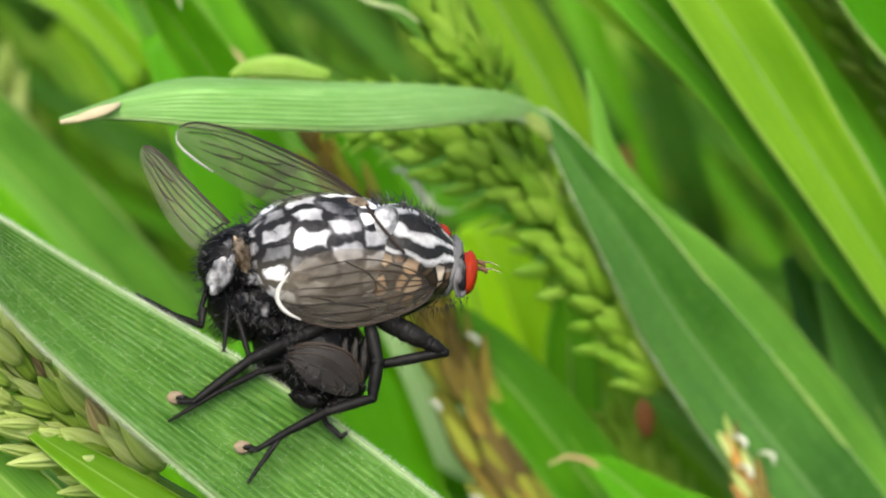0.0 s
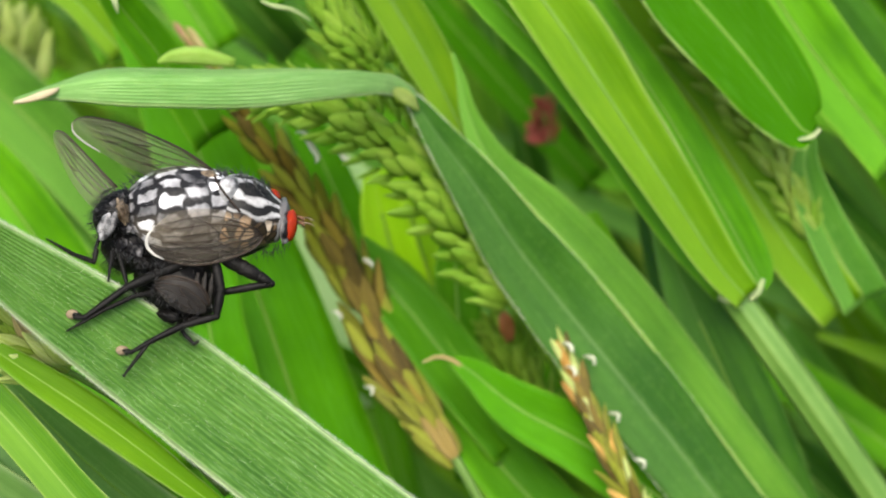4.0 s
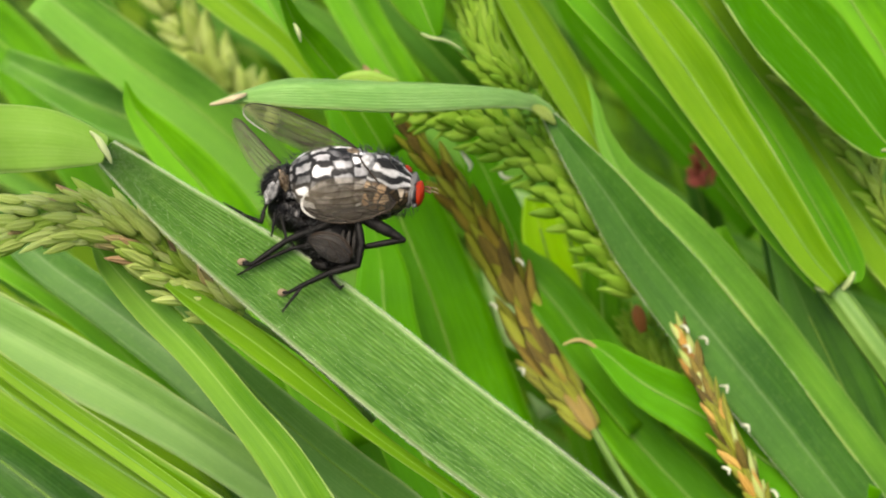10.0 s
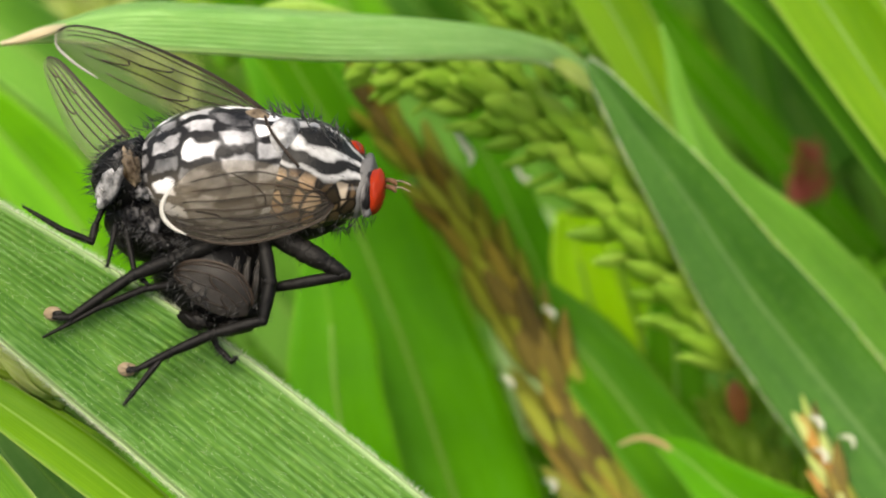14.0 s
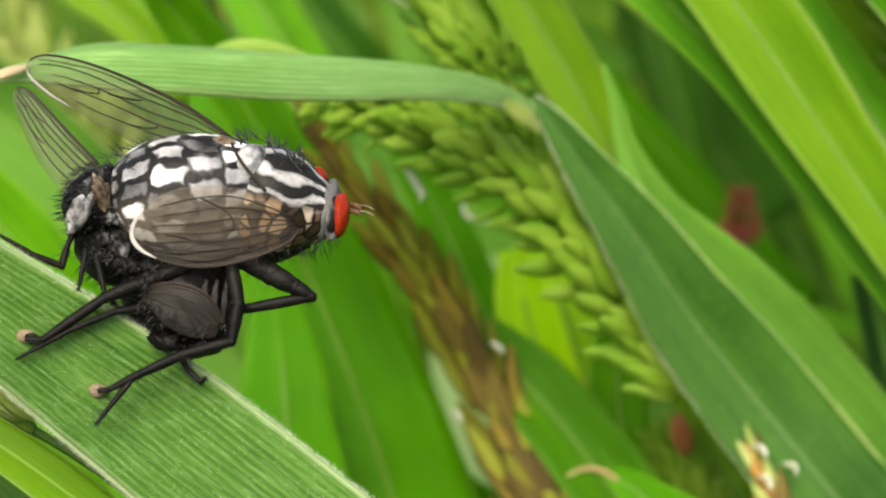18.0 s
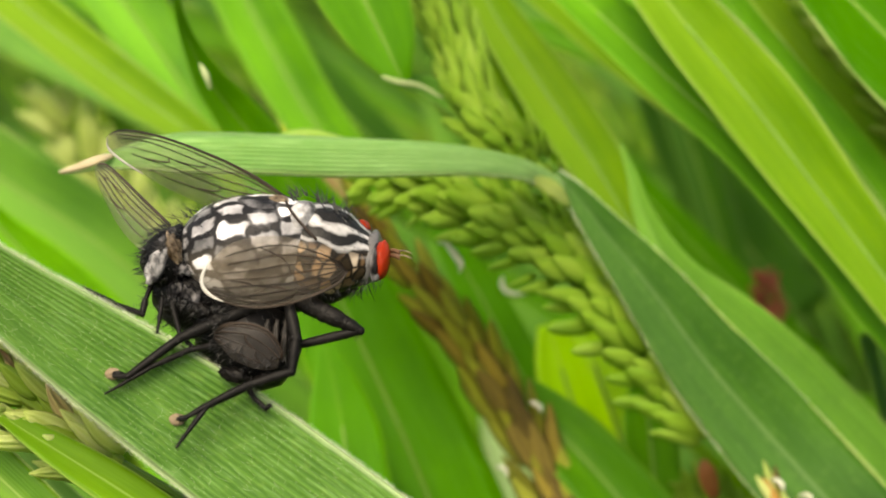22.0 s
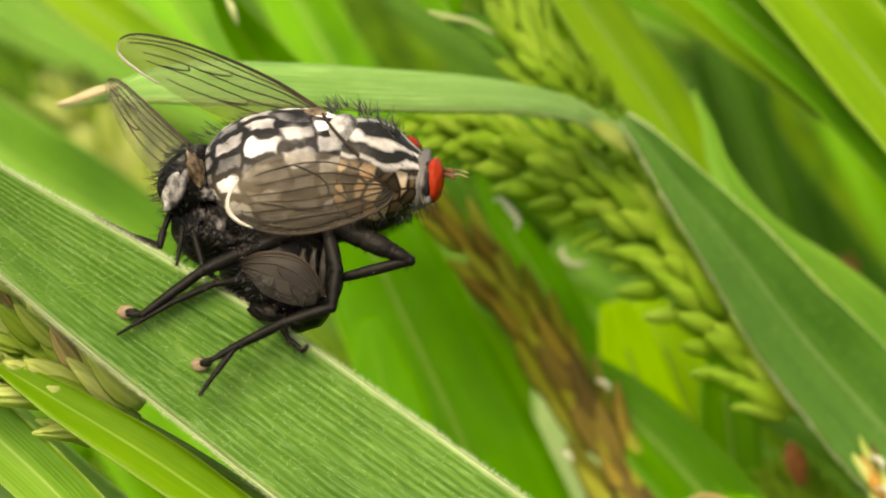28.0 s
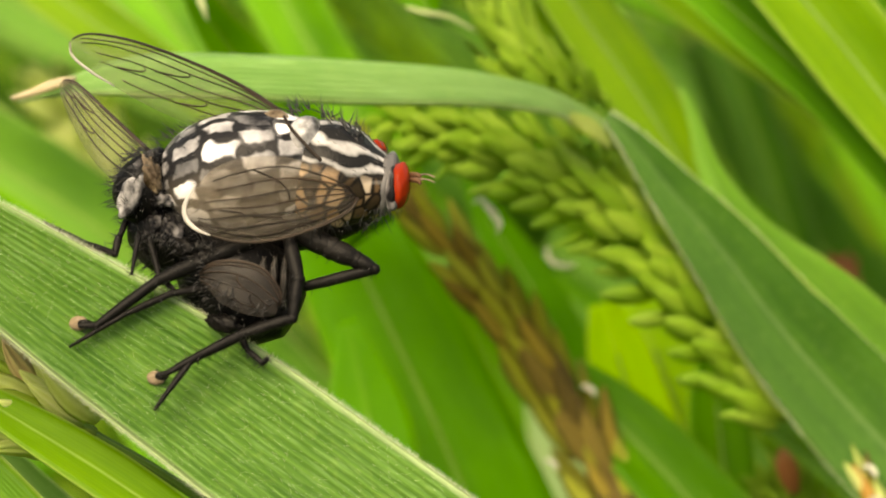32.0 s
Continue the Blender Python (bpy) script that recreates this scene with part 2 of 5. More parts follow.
HUSK_RUST = husky("husk_rust", [(0.1, (0.16, 0.11, 0.010)), (0.5, (0.34, 0.26, 0.027)), (0.95, (0.50, 0.44, 0.10))], gloss=0.6, glow=0.4, edge=(0.08, 0.045, 0.008))
HUSK_LEAF = husky("husk_leaf", [(0.1, (0.20, 0.40, 0.022)), (0.5, (0.35, 0.56, 0.055)), (0.95, (0.52, 0.70, 0.15))], glow=0.5, edge=(0.22, 0.42, 0.035))
HUSK_DEEP = husky("husk_deep", [(0.1, (0.13, 0.28, 0.015)), (0.9, (0.25, 0.44, 0.04))], glow=0.4)
HUSK_ORANGE = husky("husk_orange", [(0.1, (0.30, 0.14, 0.02)), (0.5, (0.58, 0.34, 0.06)), (0.95, (0.72, 0.55, 0.22))])
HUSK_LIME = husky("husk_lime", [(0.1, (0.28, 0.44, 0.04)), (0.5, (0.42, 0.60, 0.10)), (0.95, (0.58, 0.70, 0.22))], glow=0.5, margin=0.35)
HUSK_STRAW = husky("husk_straw", [(0.1, (0.26, 0.17, 0.04)), (0.5, (0.42, 0.32, 0.09)), (0.95, (0.60, 0.52, 0.22))])
HUSK_PINK = husky("husk_pink", [(0.1, (0.42, 0.22, 0.13)), (0.5, (0.50, 0.42, 0.17)), (0.9, (0.62, 0.56, 0.28))])
TIP_DRY = husky("tip_dry", [(0.1, (0.60, 0.50, 0.30)), (0.9, (0.84, 0.78, 0.58))])
DOWN = husky("leaf_down", [(0.1, (0.70, 0.78, 0.55)), (0.9, (0.85, 0.90, 0.75))], glow=0.5)
CREAM = husky("cream", [(0.1, (0.60, 0.62, 0.45)), (0.9, (0.84, 0.85, 0.72))])
JOINT = husky("joint_pale", [(0.1, (0.36, 0.46, 0.18)), (0.9, (0.60, 0.66, 0.38))])
MARGIN = husky("leaf_margin", [(0.1, (0.24, 0.42, 0.07)), (0.9, (0.42, 0.56, 0.17))], glow=0.4)
RIB = husky("rib_pale", [(0.1, (0.17, 0.36, 0.03)), (0.9, (0.30, 0.52, 0.09))], glow=0.4)
STALK = husky("stalk", [(0.1, (0.10, 0.22, 0.03)), (0.9, (0.26, 0.42, 0.10))], scale=200.0)
RED = husky("red_petal", [(0.1, (0.40, 0.06, 0.05)), (0.9, (0.62, 0.19, 0.14))])
RED_TIP = husky("red_tip", [(0.1, (0.40, 0.12, 0.04)), (0.9, (0.60, 0.28, 0.10))])
WHITE = husky("white_petal", [(0.1, (0.66, 0.68, 0.60)), (0.9, (0.82, 0.82, 0.78))])
YELLOW = husky("yellow_petal", [(0.1, (0.50, 0.40, 0.03)), (0.9, (0.75, 0.66, 0.10))])
SOIL = husky("soil", [(0.1, (0.012, 0.02, 0.006)), (0.9, (0.05, 0.075, 0.02))], gloss=0.9, glow=0.0, scale=60.0)

SOIL.node_tree.nodes["Principled BSDF"].inputs["Specular IOR Level"].default_value = 0.0


def far_leaf():
    m, nt, p, out = shader("far_leaf")
    geo = nt.nodes.new("ShaderNodeNewGeometry")
    base = ramp(nt, geo.outputs["Random Per Island"], [(0.0, (0.020, 0.060, 0.004)), (0.5, (0.06, 0.17, 0.006)), (0.85, (0.14, 0.30, 0.010)), (1.0, (0.24, 0.34, 0.04))])
    nt.links.new(base, p.inputs["Base Color"])
    p.inputs["Roughness"].default_value = 0.5
    p.inputs["Specular IOR Level"].default_value = 0.3
    trans = nt.nodes.new("ShaderNodeBsdfTranslucent")
    nt.links.new(base, trans.inputs["Color"])
    mix = nt.nodes.new("ShaderNodeMixShader")
    mix.inputs[0].default_value = 0.35
    nt.links.new(p.outputs[0], mix.inputs[1])
    nt.links.new(trans.outputs[0], mix.inputs[2])
    nt.links.new(mix.outputs[0], out.inputs["Surface"])
    return m


FAR_LEAF = far_leaf()


# ---- mesh helpers ----
def link(name, bm, material, parent=None, label="", base=None):
    """One mesh object from a bmesh in stand millimetres, with its origin at base."""
    mesh = bpy.data.meshes.new(name)
    for vert in bm.verts:
        vert.co = STAND @ vert.co
    ob = new(name, mesh)
    if parent is not None:
        ob.parent = parent
        origin = ORIGIN[parent.name]
    else:
        origin = STAND @ Vector(base)
        ob.location = origin
    ORIGIN[ob.name] = origin
    for vert in bm.verts:
        vert.co = vert.co - origin
    bm.normal_update()
    for face in bm.faces:
        face.smooth = True
    bm.to_mesh(mesh)
    bm.free()
    mesh.materials.append(material)
    if label:
        ob["label"] = label
    return ob


ORIGIN = {}


def empty(name, base):
    ob = new(name)
    ob.empty_display_size = 0.002
    ob.location = STAND @ Vector(base)
    ORIGIN[ob.name] = STAND @ Vector(base)
    return ob


def curve(points, n):
    """Catmull-Rom through rows of numbers, n samples."""
    p = np.array(points, float)
    p = np.vstack([2 * p[0] - p[1], p, 2 * p[-1] - p[-2]])
    out = []
    for s in np.linspace(0, len(p) - 3 - 1e-6, n):
        i, f = int(s), s - int(s)
        a, b, c, d = p[i:i + 4]
        out.append(0.5 * (2 * b + (c - a) * f + (2 * a - 5 * b + 4 * c - d) * f * f + (3 * b - a - 3 * c + d) * f ** 3))
    return np.array(out)


def leaf_mesh(points, face=(0, -1, 0.25), fold=0.12, twist=(0, 0), n=34, across=8, thick=0.12, wave=0.02, seed=0):
    """A grass leaf along points (x, y, z, width): a shallow V in section, thin but solid."""
    rng = random.Random(seed)
    c = curve(points, n)
    bm = bmesh.new()
    layer = bm.loops.layers.uv.new("UVMap")
    run = 0.0
    ph = rng.random() * 6
    grid = []
    for i in range(n):
        q = Vector(c[i][:3])
        a, b = Vector(c[max(i - 1, 0)][:3]), Vector(c[min(i + 1, n - 1)][:3])
        t = (b - a).normalized()
        if i:
            run += (q - Vector(c[i - 1][:3])).length
        f = Vector(face)
        f = (f - t * f.dot(t)).normalized()
        turn = radians(twist[0] + (twist[1] - twist[0]) * i / (n - 1))
        f = Matrix.Rotation(turn, 3, t) @ f
        side = t.cross(f).normalized()
        w = max(c[i][3], 0.06)
        row = []
        for j in range(across + 1):
            s = j / across * 2 - 1
            lift = abs(s) ** 1.3 * fold * w + wave * w * math.sin(run * 0.55 + ph + 1.5 * s) * s * s
            pt = q + side * (s * w / 2) + f * lift
            row.append((bm.verts.new(pt + f * thick / 2), bm.verts.new(pt - f * thick / 2), (j / across, run)))
        grid.append(row)
    def quad(vs, uv4):
        fc = bm.faces.new(vs)
        for lp, x in zip(fc.loops, uv4):
            lp[layer].uv = x
    for i in range(n - 1):
        for j in range(across):
            a, b, d, e = grid[i][j], grid[i][j + 1], grid[i + 1][j + 1], grid[i + 1][j]
            quad((a[0], b[0], d[0], e[0]), (a[2], b[2], d[2], e[2]))
            quad((e[1], d[1], b[1], a[1]), (e[2], d[2], b[2], a[2]))
        for j in (0, across):
            a, e = grid[i][j], grid[i + 1][j]
            quad((a[0], e[0], e[1], a[1]) if j == 0 else (a[1], e[1], e[0], a[0]), (a[2], e[2], e[2], a[2]))
    for row in (grid[0], grid[-1]):
        for j in range(across):
            quad((row[j][1], row[j + 1][1], row[j + 1][0], row[j][0]) if row is grid[0] else (row[j][0], row[j + 1][0], row[j + 1][1], row[j][1]), (row[j][2], row[j + 1][2], row[j + 1][2], row[j][2]))
    return bm


LEAF_NO = [0]


def leaf(material, points, label="long green grass leaf in the meadow", parent=None, name="grass_leaf", rib=0.0, margin=0, **shape):
    LEAF_NO[0] += 1
    bm = leaf_mesh(points, seed=LEAF_NO[0], **shape)
    ob = link(name, bm, material, parent, base=points[-1][:3])
    if parent is None:
        tagged(ob, label, "grass leaf", "meadow grass leaves")
    if rib:
        ridge = [(*p[:3], min(0.15, 0.04 * p[3]) + 0.03) for p in points[1:]]
        link("midrib", tube([(x, y - rib, z + 0.25 * rib, w) for x, y, z, w in ridge], 40, 6), RIB, ob, "pale raised midrib")
    if margin:
        # a pale thickened edge, on the upper (-1) or lower (1) side
        c = curve(points, 40)
        rows = []
        for i in range(1, 39):
            t = Vector(c[i + 1][:3]) - Vector(c[i - 1][:3])
            f = Vector(shape.get("face", (0, -1, 0.25)))
            t.normalize()
            f = (f - t * f.dot(t)).normalized()
            q = Vector(c[i][:3]) + t.cross(f) * (margin * c[i][3] * 0.495) + f * (shape.get("fold", 0.12) * c[i][3])
            rows.append((*q, min(0.20, 0.045 * c[i][3]) * (0.8 + 0.3 * math.sin(0.9 * i))))
        link("margin", tube(rows, 70, 6), MARGIN, ob, "pale leaf edge")
    return ob


def tube(points, n=16, sides=7):
    """A round stalk or leg along points (x, y, z, diameter)."""
    c = curve(points, n)
    bm = bmesh.new()
    layer = bm.loops.layers.uv.new("UVMap")
    rings = []
    ref = None
    for i in range(n):
        q = Vector(c[i][:3])
        t = (Vector(c[min(i + 1, n - 1)][:3]) - Vector(c[max(i - 1, 0)][:3])).normalized()
        if ref is None:
            ref = t.orthogonal()
        ref = (ref - t * ref.dot(t)).normalized()
        side = t.cross(ref)
        r = max(c[i][3], 0.02) / 2
        rings.append([bm.verts.new(q + (ref * math.cos(k * 6.2832 / sides) + side * math.sin(k * 6.2832 / sides)) * r) for k in range(sides)])
    for i in range(n - 1):
        for k in range(sides):
            f = bm.faces.new((rings[i][k], rings[i][(k + 1) % sides], rings[i + 1][(k + 1) % sides], rings[i + 1][k]))
            for lp, x in zip(f.loops, ((k / sides, i), ((k + 1) / sides, i), ((k + 1) / sides, i + 1), (k / sides, i + 1))):
                lp[layer].uv = x
    bm.faces.new(rings[0][::-1])
    bm.faces.new(rings[-1])
    return bm


def ball(center, radii, turn=None, seg=24, rings=16, shape=None):
    """A shaped ellipsoid in stand millimetres; shape(unit vector) gives a factor on its radius."""
    bm = bmesh.new()
    bmesh.ops.create_uvsphere(bm, u_segments=seg, v_segments=rings, radius=1.0, calc_uvs=False)
    bm.loops.layers.uv.new("UVMap")
    m = turn or Matrix.Identity(3)
    for v in bm.verts:
        k = (shape(v.co.normalized()) if shape else 1.0) * (1 + 0.10 * noise.noise(v.co * 2.3 + Vector(center)))
        v.co = Vector(center) + m @ Vector((v.co.x * radii[0] * k, v.co.y * radii[1] * k, v.co.z * radii[2] * k))
    return bm


def husk_mesh(length, width, seed, keel=0.25):
    """One spikelet: a pointed, keeled husk along +x with its base at the origin."""
    bm = bmesh.new()
    layer = bm.loops.layers.uv.new("UVMap")
    rng = random.Random(seed)
    n, sides, rows = 7, 8, []
    for i in range(n):
        s = i / (n - 1)
        r = width / 2 * (math.sin(math.pi * min(1, s * 0.95 + 0.06)) ** 0.75) * (1 - 0.35 * s) + 0.02
        row = []
        for k in range(sides):
            a = k * 6.2832 / sides
            rr = r * (1 + keel * (0.5 if k % 4 == 0 else 0))
            row.append(bm.verts.new((length * s, rr * math.cos(a), rr * 0.55 * math.sin(a) + 0.12 * length * s * s)))
        rows.append(row)
    for i in range(n - 1):
        for k in range(sides):
            f = bm.faces.new((rows[i][k], rows[i][(k + 1) % sides], rows[i + 1][(k + 1) % sides], rows[i + 1][k]))
            for lp, x in zip(f.loops, ((k / sides, i), ((k + 1) / sides, i), ((k + 1) / sides, i + 1), (k / sides, i + 1))):
                lp[layer].uv = x
    bm.faces.new(rows[0][::-1])
    bm.faces.new(rows[-1])
    for f in bm.faces:
        f.smooth = True
    return bm


HUSKS = {}


def husk_data(material, kind):
    key = (material.name, kind)
    if key not in HUSKS:
        bm = husk_mesh(1.0, (0.36, 0.31, 0.42)[kind], kind)
        mesh = bpy.data.meshes.new("spikelet")
        bm.to_mesh(mesh)
        bm.free()
        mesh.materials.append(material)
        HUSKS[key] = mesh
    return HUSKS[key]


def spike(axis, count, length, spread, materials, label, name="seed_head", seed=1, flat=0.6, stalk=0.5, angle=38, plump=1.0, taper=0.5, start=0.0, core=0.0, core_material=None):
    """A grass seed head: a stalk along axis (x, y, z) from the foot to the tip, with husks set alternately round it."""
    rng = random.Random(seed)
    base = axis[0]
    thing = empty(name, base)
    tagged(thing, label, "seed head", "grass seed heads")
    n = len(axis)
    link("stalk", tube([(*p[:3], stalk * (1 - 0.6 * i / (n - 1))) for i, p in enumerate(axis)], n=24, sides=6), STALK, thing)
    c = curve([p[:3] for p in axis], 120)
    if core:
        link("core", tube([(*c[k], core * (0.5 if k in (int(start * 119), 119) else 1 - taper * k / 119)) for k in range(int(start * 119), 120, 7)], n=40, sides=8), core_material, thing, "dense heart of the seed head")
    for i in range(count):
        s = start + (1 - start) * (i + 0.5 * rng.random()) / count
        k = min(118, int(s * 119))
        q = Vector(c[k])
        t = (Vector(c[k + 1]) - q).normalized()
        toward = Vector((0, -1, 0.2))
        toward = (toward - t * toward.dot(t)).normalized()
        side = t.cross(toward)
        a = (0 if i % 2 else math.pi) + rng.gauss(0, 0.75) + (0 if i % 3 else math.pi / 2)
        outw = side * math.cos(a) + toward * math.sin(a) * flat
        tilt = radians(angle + rng.gauss(0, 9)) * (1 - 0.45 * s)
        ax = (t * math.cos(tilt) + outw.normalized() * math.sin(tilt)).normalized()
        size = length * (1 - 0.35 * abs(s - 0.4)) * rng.uniform(0.8, 1.15)
        zz = toward * 0.8 + outw * 0.6
        zz = (zz - ax * zz.dot(ax)).normalized()
        yy = zz.cross(ax)
        rot = Matrix((ax, yy, zz)).transposed()
        place = q + outw * spread * rng.uniform(0.15, 1.0) * (1 - taper * s)
        ob = new("spikelet", husk_data(rng.choice(materials), rng.randrange(3)))
        ob.parent = thing
        m = STAND @ Matrix.LocRotScale(place, rot.to_quaternion(), (size, size * plump * rng.uniform(0.85, 1.2), size * plump))
        ob.matrix_basis = Matrix.Translation(-ORIGIN[thing.name]) @ m
    return thing


def lemma_mesh(width, bulge=0.55):
    """One flowering scale: a pointed boat-shaped shell along +x, its back towards +z."""
    bm = bmesh.new()
    layer = bm.loops.layers.uv.new("UVMap")
    n, m, rows = 9, 6, []
    for i in range(n):
        s = i / (n - 1)
        h = width / 2 * 1.75 * (s + 0.04) ** 0.5 * (1.03 - s) ** 0.72
        rows.append([bm.verts.new((s, h * a, bulge * h * (1 - abs(a) ** 2.2) + 0.10 * s * s)) for a in (2 * k / m - 1 for k in range(m + 1))])
    for i in range(n - 1):
        for k in range(m):
            f = bm.faces.new((rows[i][k], rows[i + 1][k], rows[i + 1][k + 1], rows[i][k + 1]))
            for lp, (x, y) in zip(f.loops, ((k, i), (k, i + 1), (k + 1, i + 1), (k + 1, i))):
                lp[layer].uv = (x / m, y / (n - 1))
        f = bm.faces.new((rows[i][m], rows[i + 1][m], rows[i + 1][0], rows[i][0]))
        for lp in f.loops:
            lp[layer].uv = (0.0, 0.5)
    for f in bm.faces:
        f.smooth = True
    bm.normal_update()
    return bm


def lemma_data(material, width):
    key = (material.name, width)
    if key not in HUSKS:
        bm = lemma_mesh(width)
        HUSKS[key] = bpy.data.meshes.new("spikelet")
        bm.to_mesh(HUSKS[key])
        bm.free()
        HUSKS[key].materials.append(material)
    return HUSKS[key]


def ear(axis, rows, ranks, length, width, half, angle, inner, outer, label, seed, core_material, start=0.0, stalk=0.6, frayed=0.0, lift=0.2, taper=0.45, bias=0.0, ragged=5, roll=0.75):
    """A dense seed head: scales in overlapping ranks along a bent stalk, leaning out from the middle like a plait."""
    rng = random.Random(seed)
    thing = tagged(empty("seed_head", axis[0]), label, "seed head", "grass seed heads")
    n = len(axis)
    link("stalk", tube([(*p, stalk * (1 - 0.6 * i / (n - 1))) for i, p in enumerate(axis)], n=24, sides=6), STALK, thing)
    c = curve(axis, 200)
    girth = lambda s: half * min(1.0, 0.55 + 3.0 * (s - start)) * (1 - taper * max(0, (s - 0.55) / 0.45) ** 1.5)
    link("core", tube([(*c[k], 0.85 * girth(k / 199)) for k in range(int(start * 199) + 4, 196, 8)], n=40, sides=8), core_material, thing, "dense heart of the seed head")
    for i in range(rows):
        for r in range(ranks):
            s = start + (1 - start) * (i + rng.uniform(-0.3, 0.3) + 0.5 * (r % 2)) / rows
            k = max(1, min(197, int(s * 199)))
            q = Vector(c[k])
            t = (Vector(c[k + 1]) - Vector(c[k - 1])).normalized()
            toward = Vector((0, -1, 0.2))
            toward = (toward - t * toward.dot(t)).normalized()
            side = t.cross(toward)
            off = max(-1.1, min(1.1, -1 + 2 * r / (ranks - 1) + rng.gauss(0, 0.08)))
            free = frayed > 0 and s < start + frayed
            a = radians(angle * (off + bias) + rng.gauss(0, ragged)) * (1.7 if free else 1) * (1 - 0.35 * s)
            ax = (t * math.cos(a) + side * math.sin(a) + toward * (lift + rng.gauss(0, 0.05))).normalized()
            zz = toward * (1.05 - 0.45 * abs(off)) + side * off * roll + Vector((rng.gauss(0, 0.12), 0, rng.gauss(0, 0.12)))
            zz = (zz - ax * zz.dot(ax)).normalized()
            rot = Matrix((ax, zz.cross(ax), zz)).transposed()
            g = girth(s)
            place = q + side * off * g * 0.8 + toward * g * (0.55 * (1 - off * off) + 0.1)
            size = length * rng.uniform(0.82, 1.15) * (0.8 if free else 1) * (1 - 0.3 * max(0, s - 0.7) / 0.3)
            pick = rng.choice((HUSK_STRAW, HUSK_OLIVE, HUSK_OLIVE)) if free else rng.choice(inner if abs(off) < 0.45 else outer)
            ob = new("spikelet", lemma_data(pick, width))
            ob.parent = thing
            ob.matrix_basis = Matrix.Translation(-ORIGIN[thing.name]) @ STAND @ Matrix.LocRotScale(place, rot.to_quaternion(), (size, size * rng.uniform(0.9, 1.15), size))
    return thing


from mathutils.bvhtree import BVHTree


# ---- ground ----
def soil():
    bm = bmesh.new()
    bmesh.ops.create_grid(bm, x_segments=60, y_segments=60, size=1.0)
    for v in bm.verts:
        v.co.z = 0.006 * noise.noise(v.co * 14) + 0.003 * noise.noise(v.co * 60)
    outer = [bm.verts.new((x, y, -0.01)) for x, y in ((-400, -400), (400, -400), (400, 400), (-400, 400))]
    mesh = bpy.data.meshes.new("ground")
    rim = [v for v in bm.verts if abs(abs(v.co.x) - 1) < 1e-4 or abs(abs(v.co.y) - 1) < 1e-4]
    rim = sorted((v for v in rim if v not in outer), key=lambda v: math.atan2(v.co.y, v.co.x))
    for i, v in enumerate(rim):
        w = rim[(i + 1) % len(rim)]
        far = lambda q: min(outer, key=lambda o: (o.co.x / 400 - q.co.x) ** 2 + (o.co.y / 400 - q.co.y) ** 2)
        a, b = far(v), far(w)
        if a is b:
            bm.faces.new((v, a, w))
        else:
            bm.faces.new((v, a, b, w))
    bm.normal_update()
    bm.to_mesh(mesh)
    bm.free()
    mesh.materials.append(SOIL)
    tagged(new("ground", mesh), "dark damp soil under the meadow grass", "ground", kind="structure")


soil()

# ---- the leaf that carries the flies ----
PERCH = [(-20.8, -4.0, -3.5, 1.45), (-19.2, -2.6, -4.9, 2.20), (-16.6, -1.2, -7.1, 3.15), (-13.3, 0.2, -9.6, 4.15), (-9.5, 1.2, -12.4, 4.87), (-5.4, 1.9, -15.6, 5.25), (-0.1, 2.2, -19.7, 5.34), (5.3, 2.2, -23.6, 5.27), (10.6, 2.2, -27.6, 5.10), (15.9, 2.2, -31.7, 4.93)]
SHAPE = dict(fold=0.06, n=60, across=14, thick=0.2, wave=0.01)
perch = leaf(LEAF_NEAR, PERCH, "broad bluish-green grass leaf with a downy pale edge, carrying two flies", **SHAPE)
PERCH_TREE = BVHTree.FromBMesh(leaf_mesh(PERCH, seed=LEAF_NO[0], **SHAPE))


def down(points, parent, seed, n=2200, face=(0, -1, 0.25), length=0.24, width=0.012, nap=False, fold=0.06):
    """Short pale hairs along both edges of a leaf, or lying along its face."""
    rng = random.Random(seed)
    c = curve(points, 300)
    bm = bmesh.new()
    for i in range(n):
        k = rng.randrange(1, 298)
        q, t = Vector(c[k][:3]).lerp(Vector(c[k + 1][:3]), rng.random()), (Vector(c[k + 1][:3]) - Vector(c[k - 1][:3])).normalized()
        f = Vector(face)
        f = (f - t * f.dot(t)).normalized()
        side = t.cross(f) * rng.choice((-1, 1))
        s = rng.uniform(-0.96, 0.96) if nap else 1.0 - 0.05 * rng.random() ** 2
        p = q + side * c[k][3] * 0.5 * s + f * (fold * c[k][3] * abs(s) ** 1.3 + (0.1 if nap else 0))
        d = (t * rng.gauss(0.9, 0.3) + side * rng.gauss(0, 0.3) + f * 0.35).normalized() if nap else (side + t * rng.gauss(-0.3, 0.4) + f * rng.gauss(0.2, 0.5)).normalized()
        s1 = d.orthogonal().normalized() * width
        s2 = d.cross(s1)
        tip = bm.verts.new(p + d * length * rng.uniform(0.4, 1.2))
        ring = [bm.verts.new(p + s1 * math.cos(a) + s2 * math.sin(a)) for a in (0, 2.09, 4.19)]
        for a in range(3):
            bm.faces.new((ring[a], ring[(a + 1) % 3], tip))
    tagged(link("downy_nap" if nap else "downy_edge", bm, DOWN, parent, "fine pale hairs along the leaf"), kind="stuff")


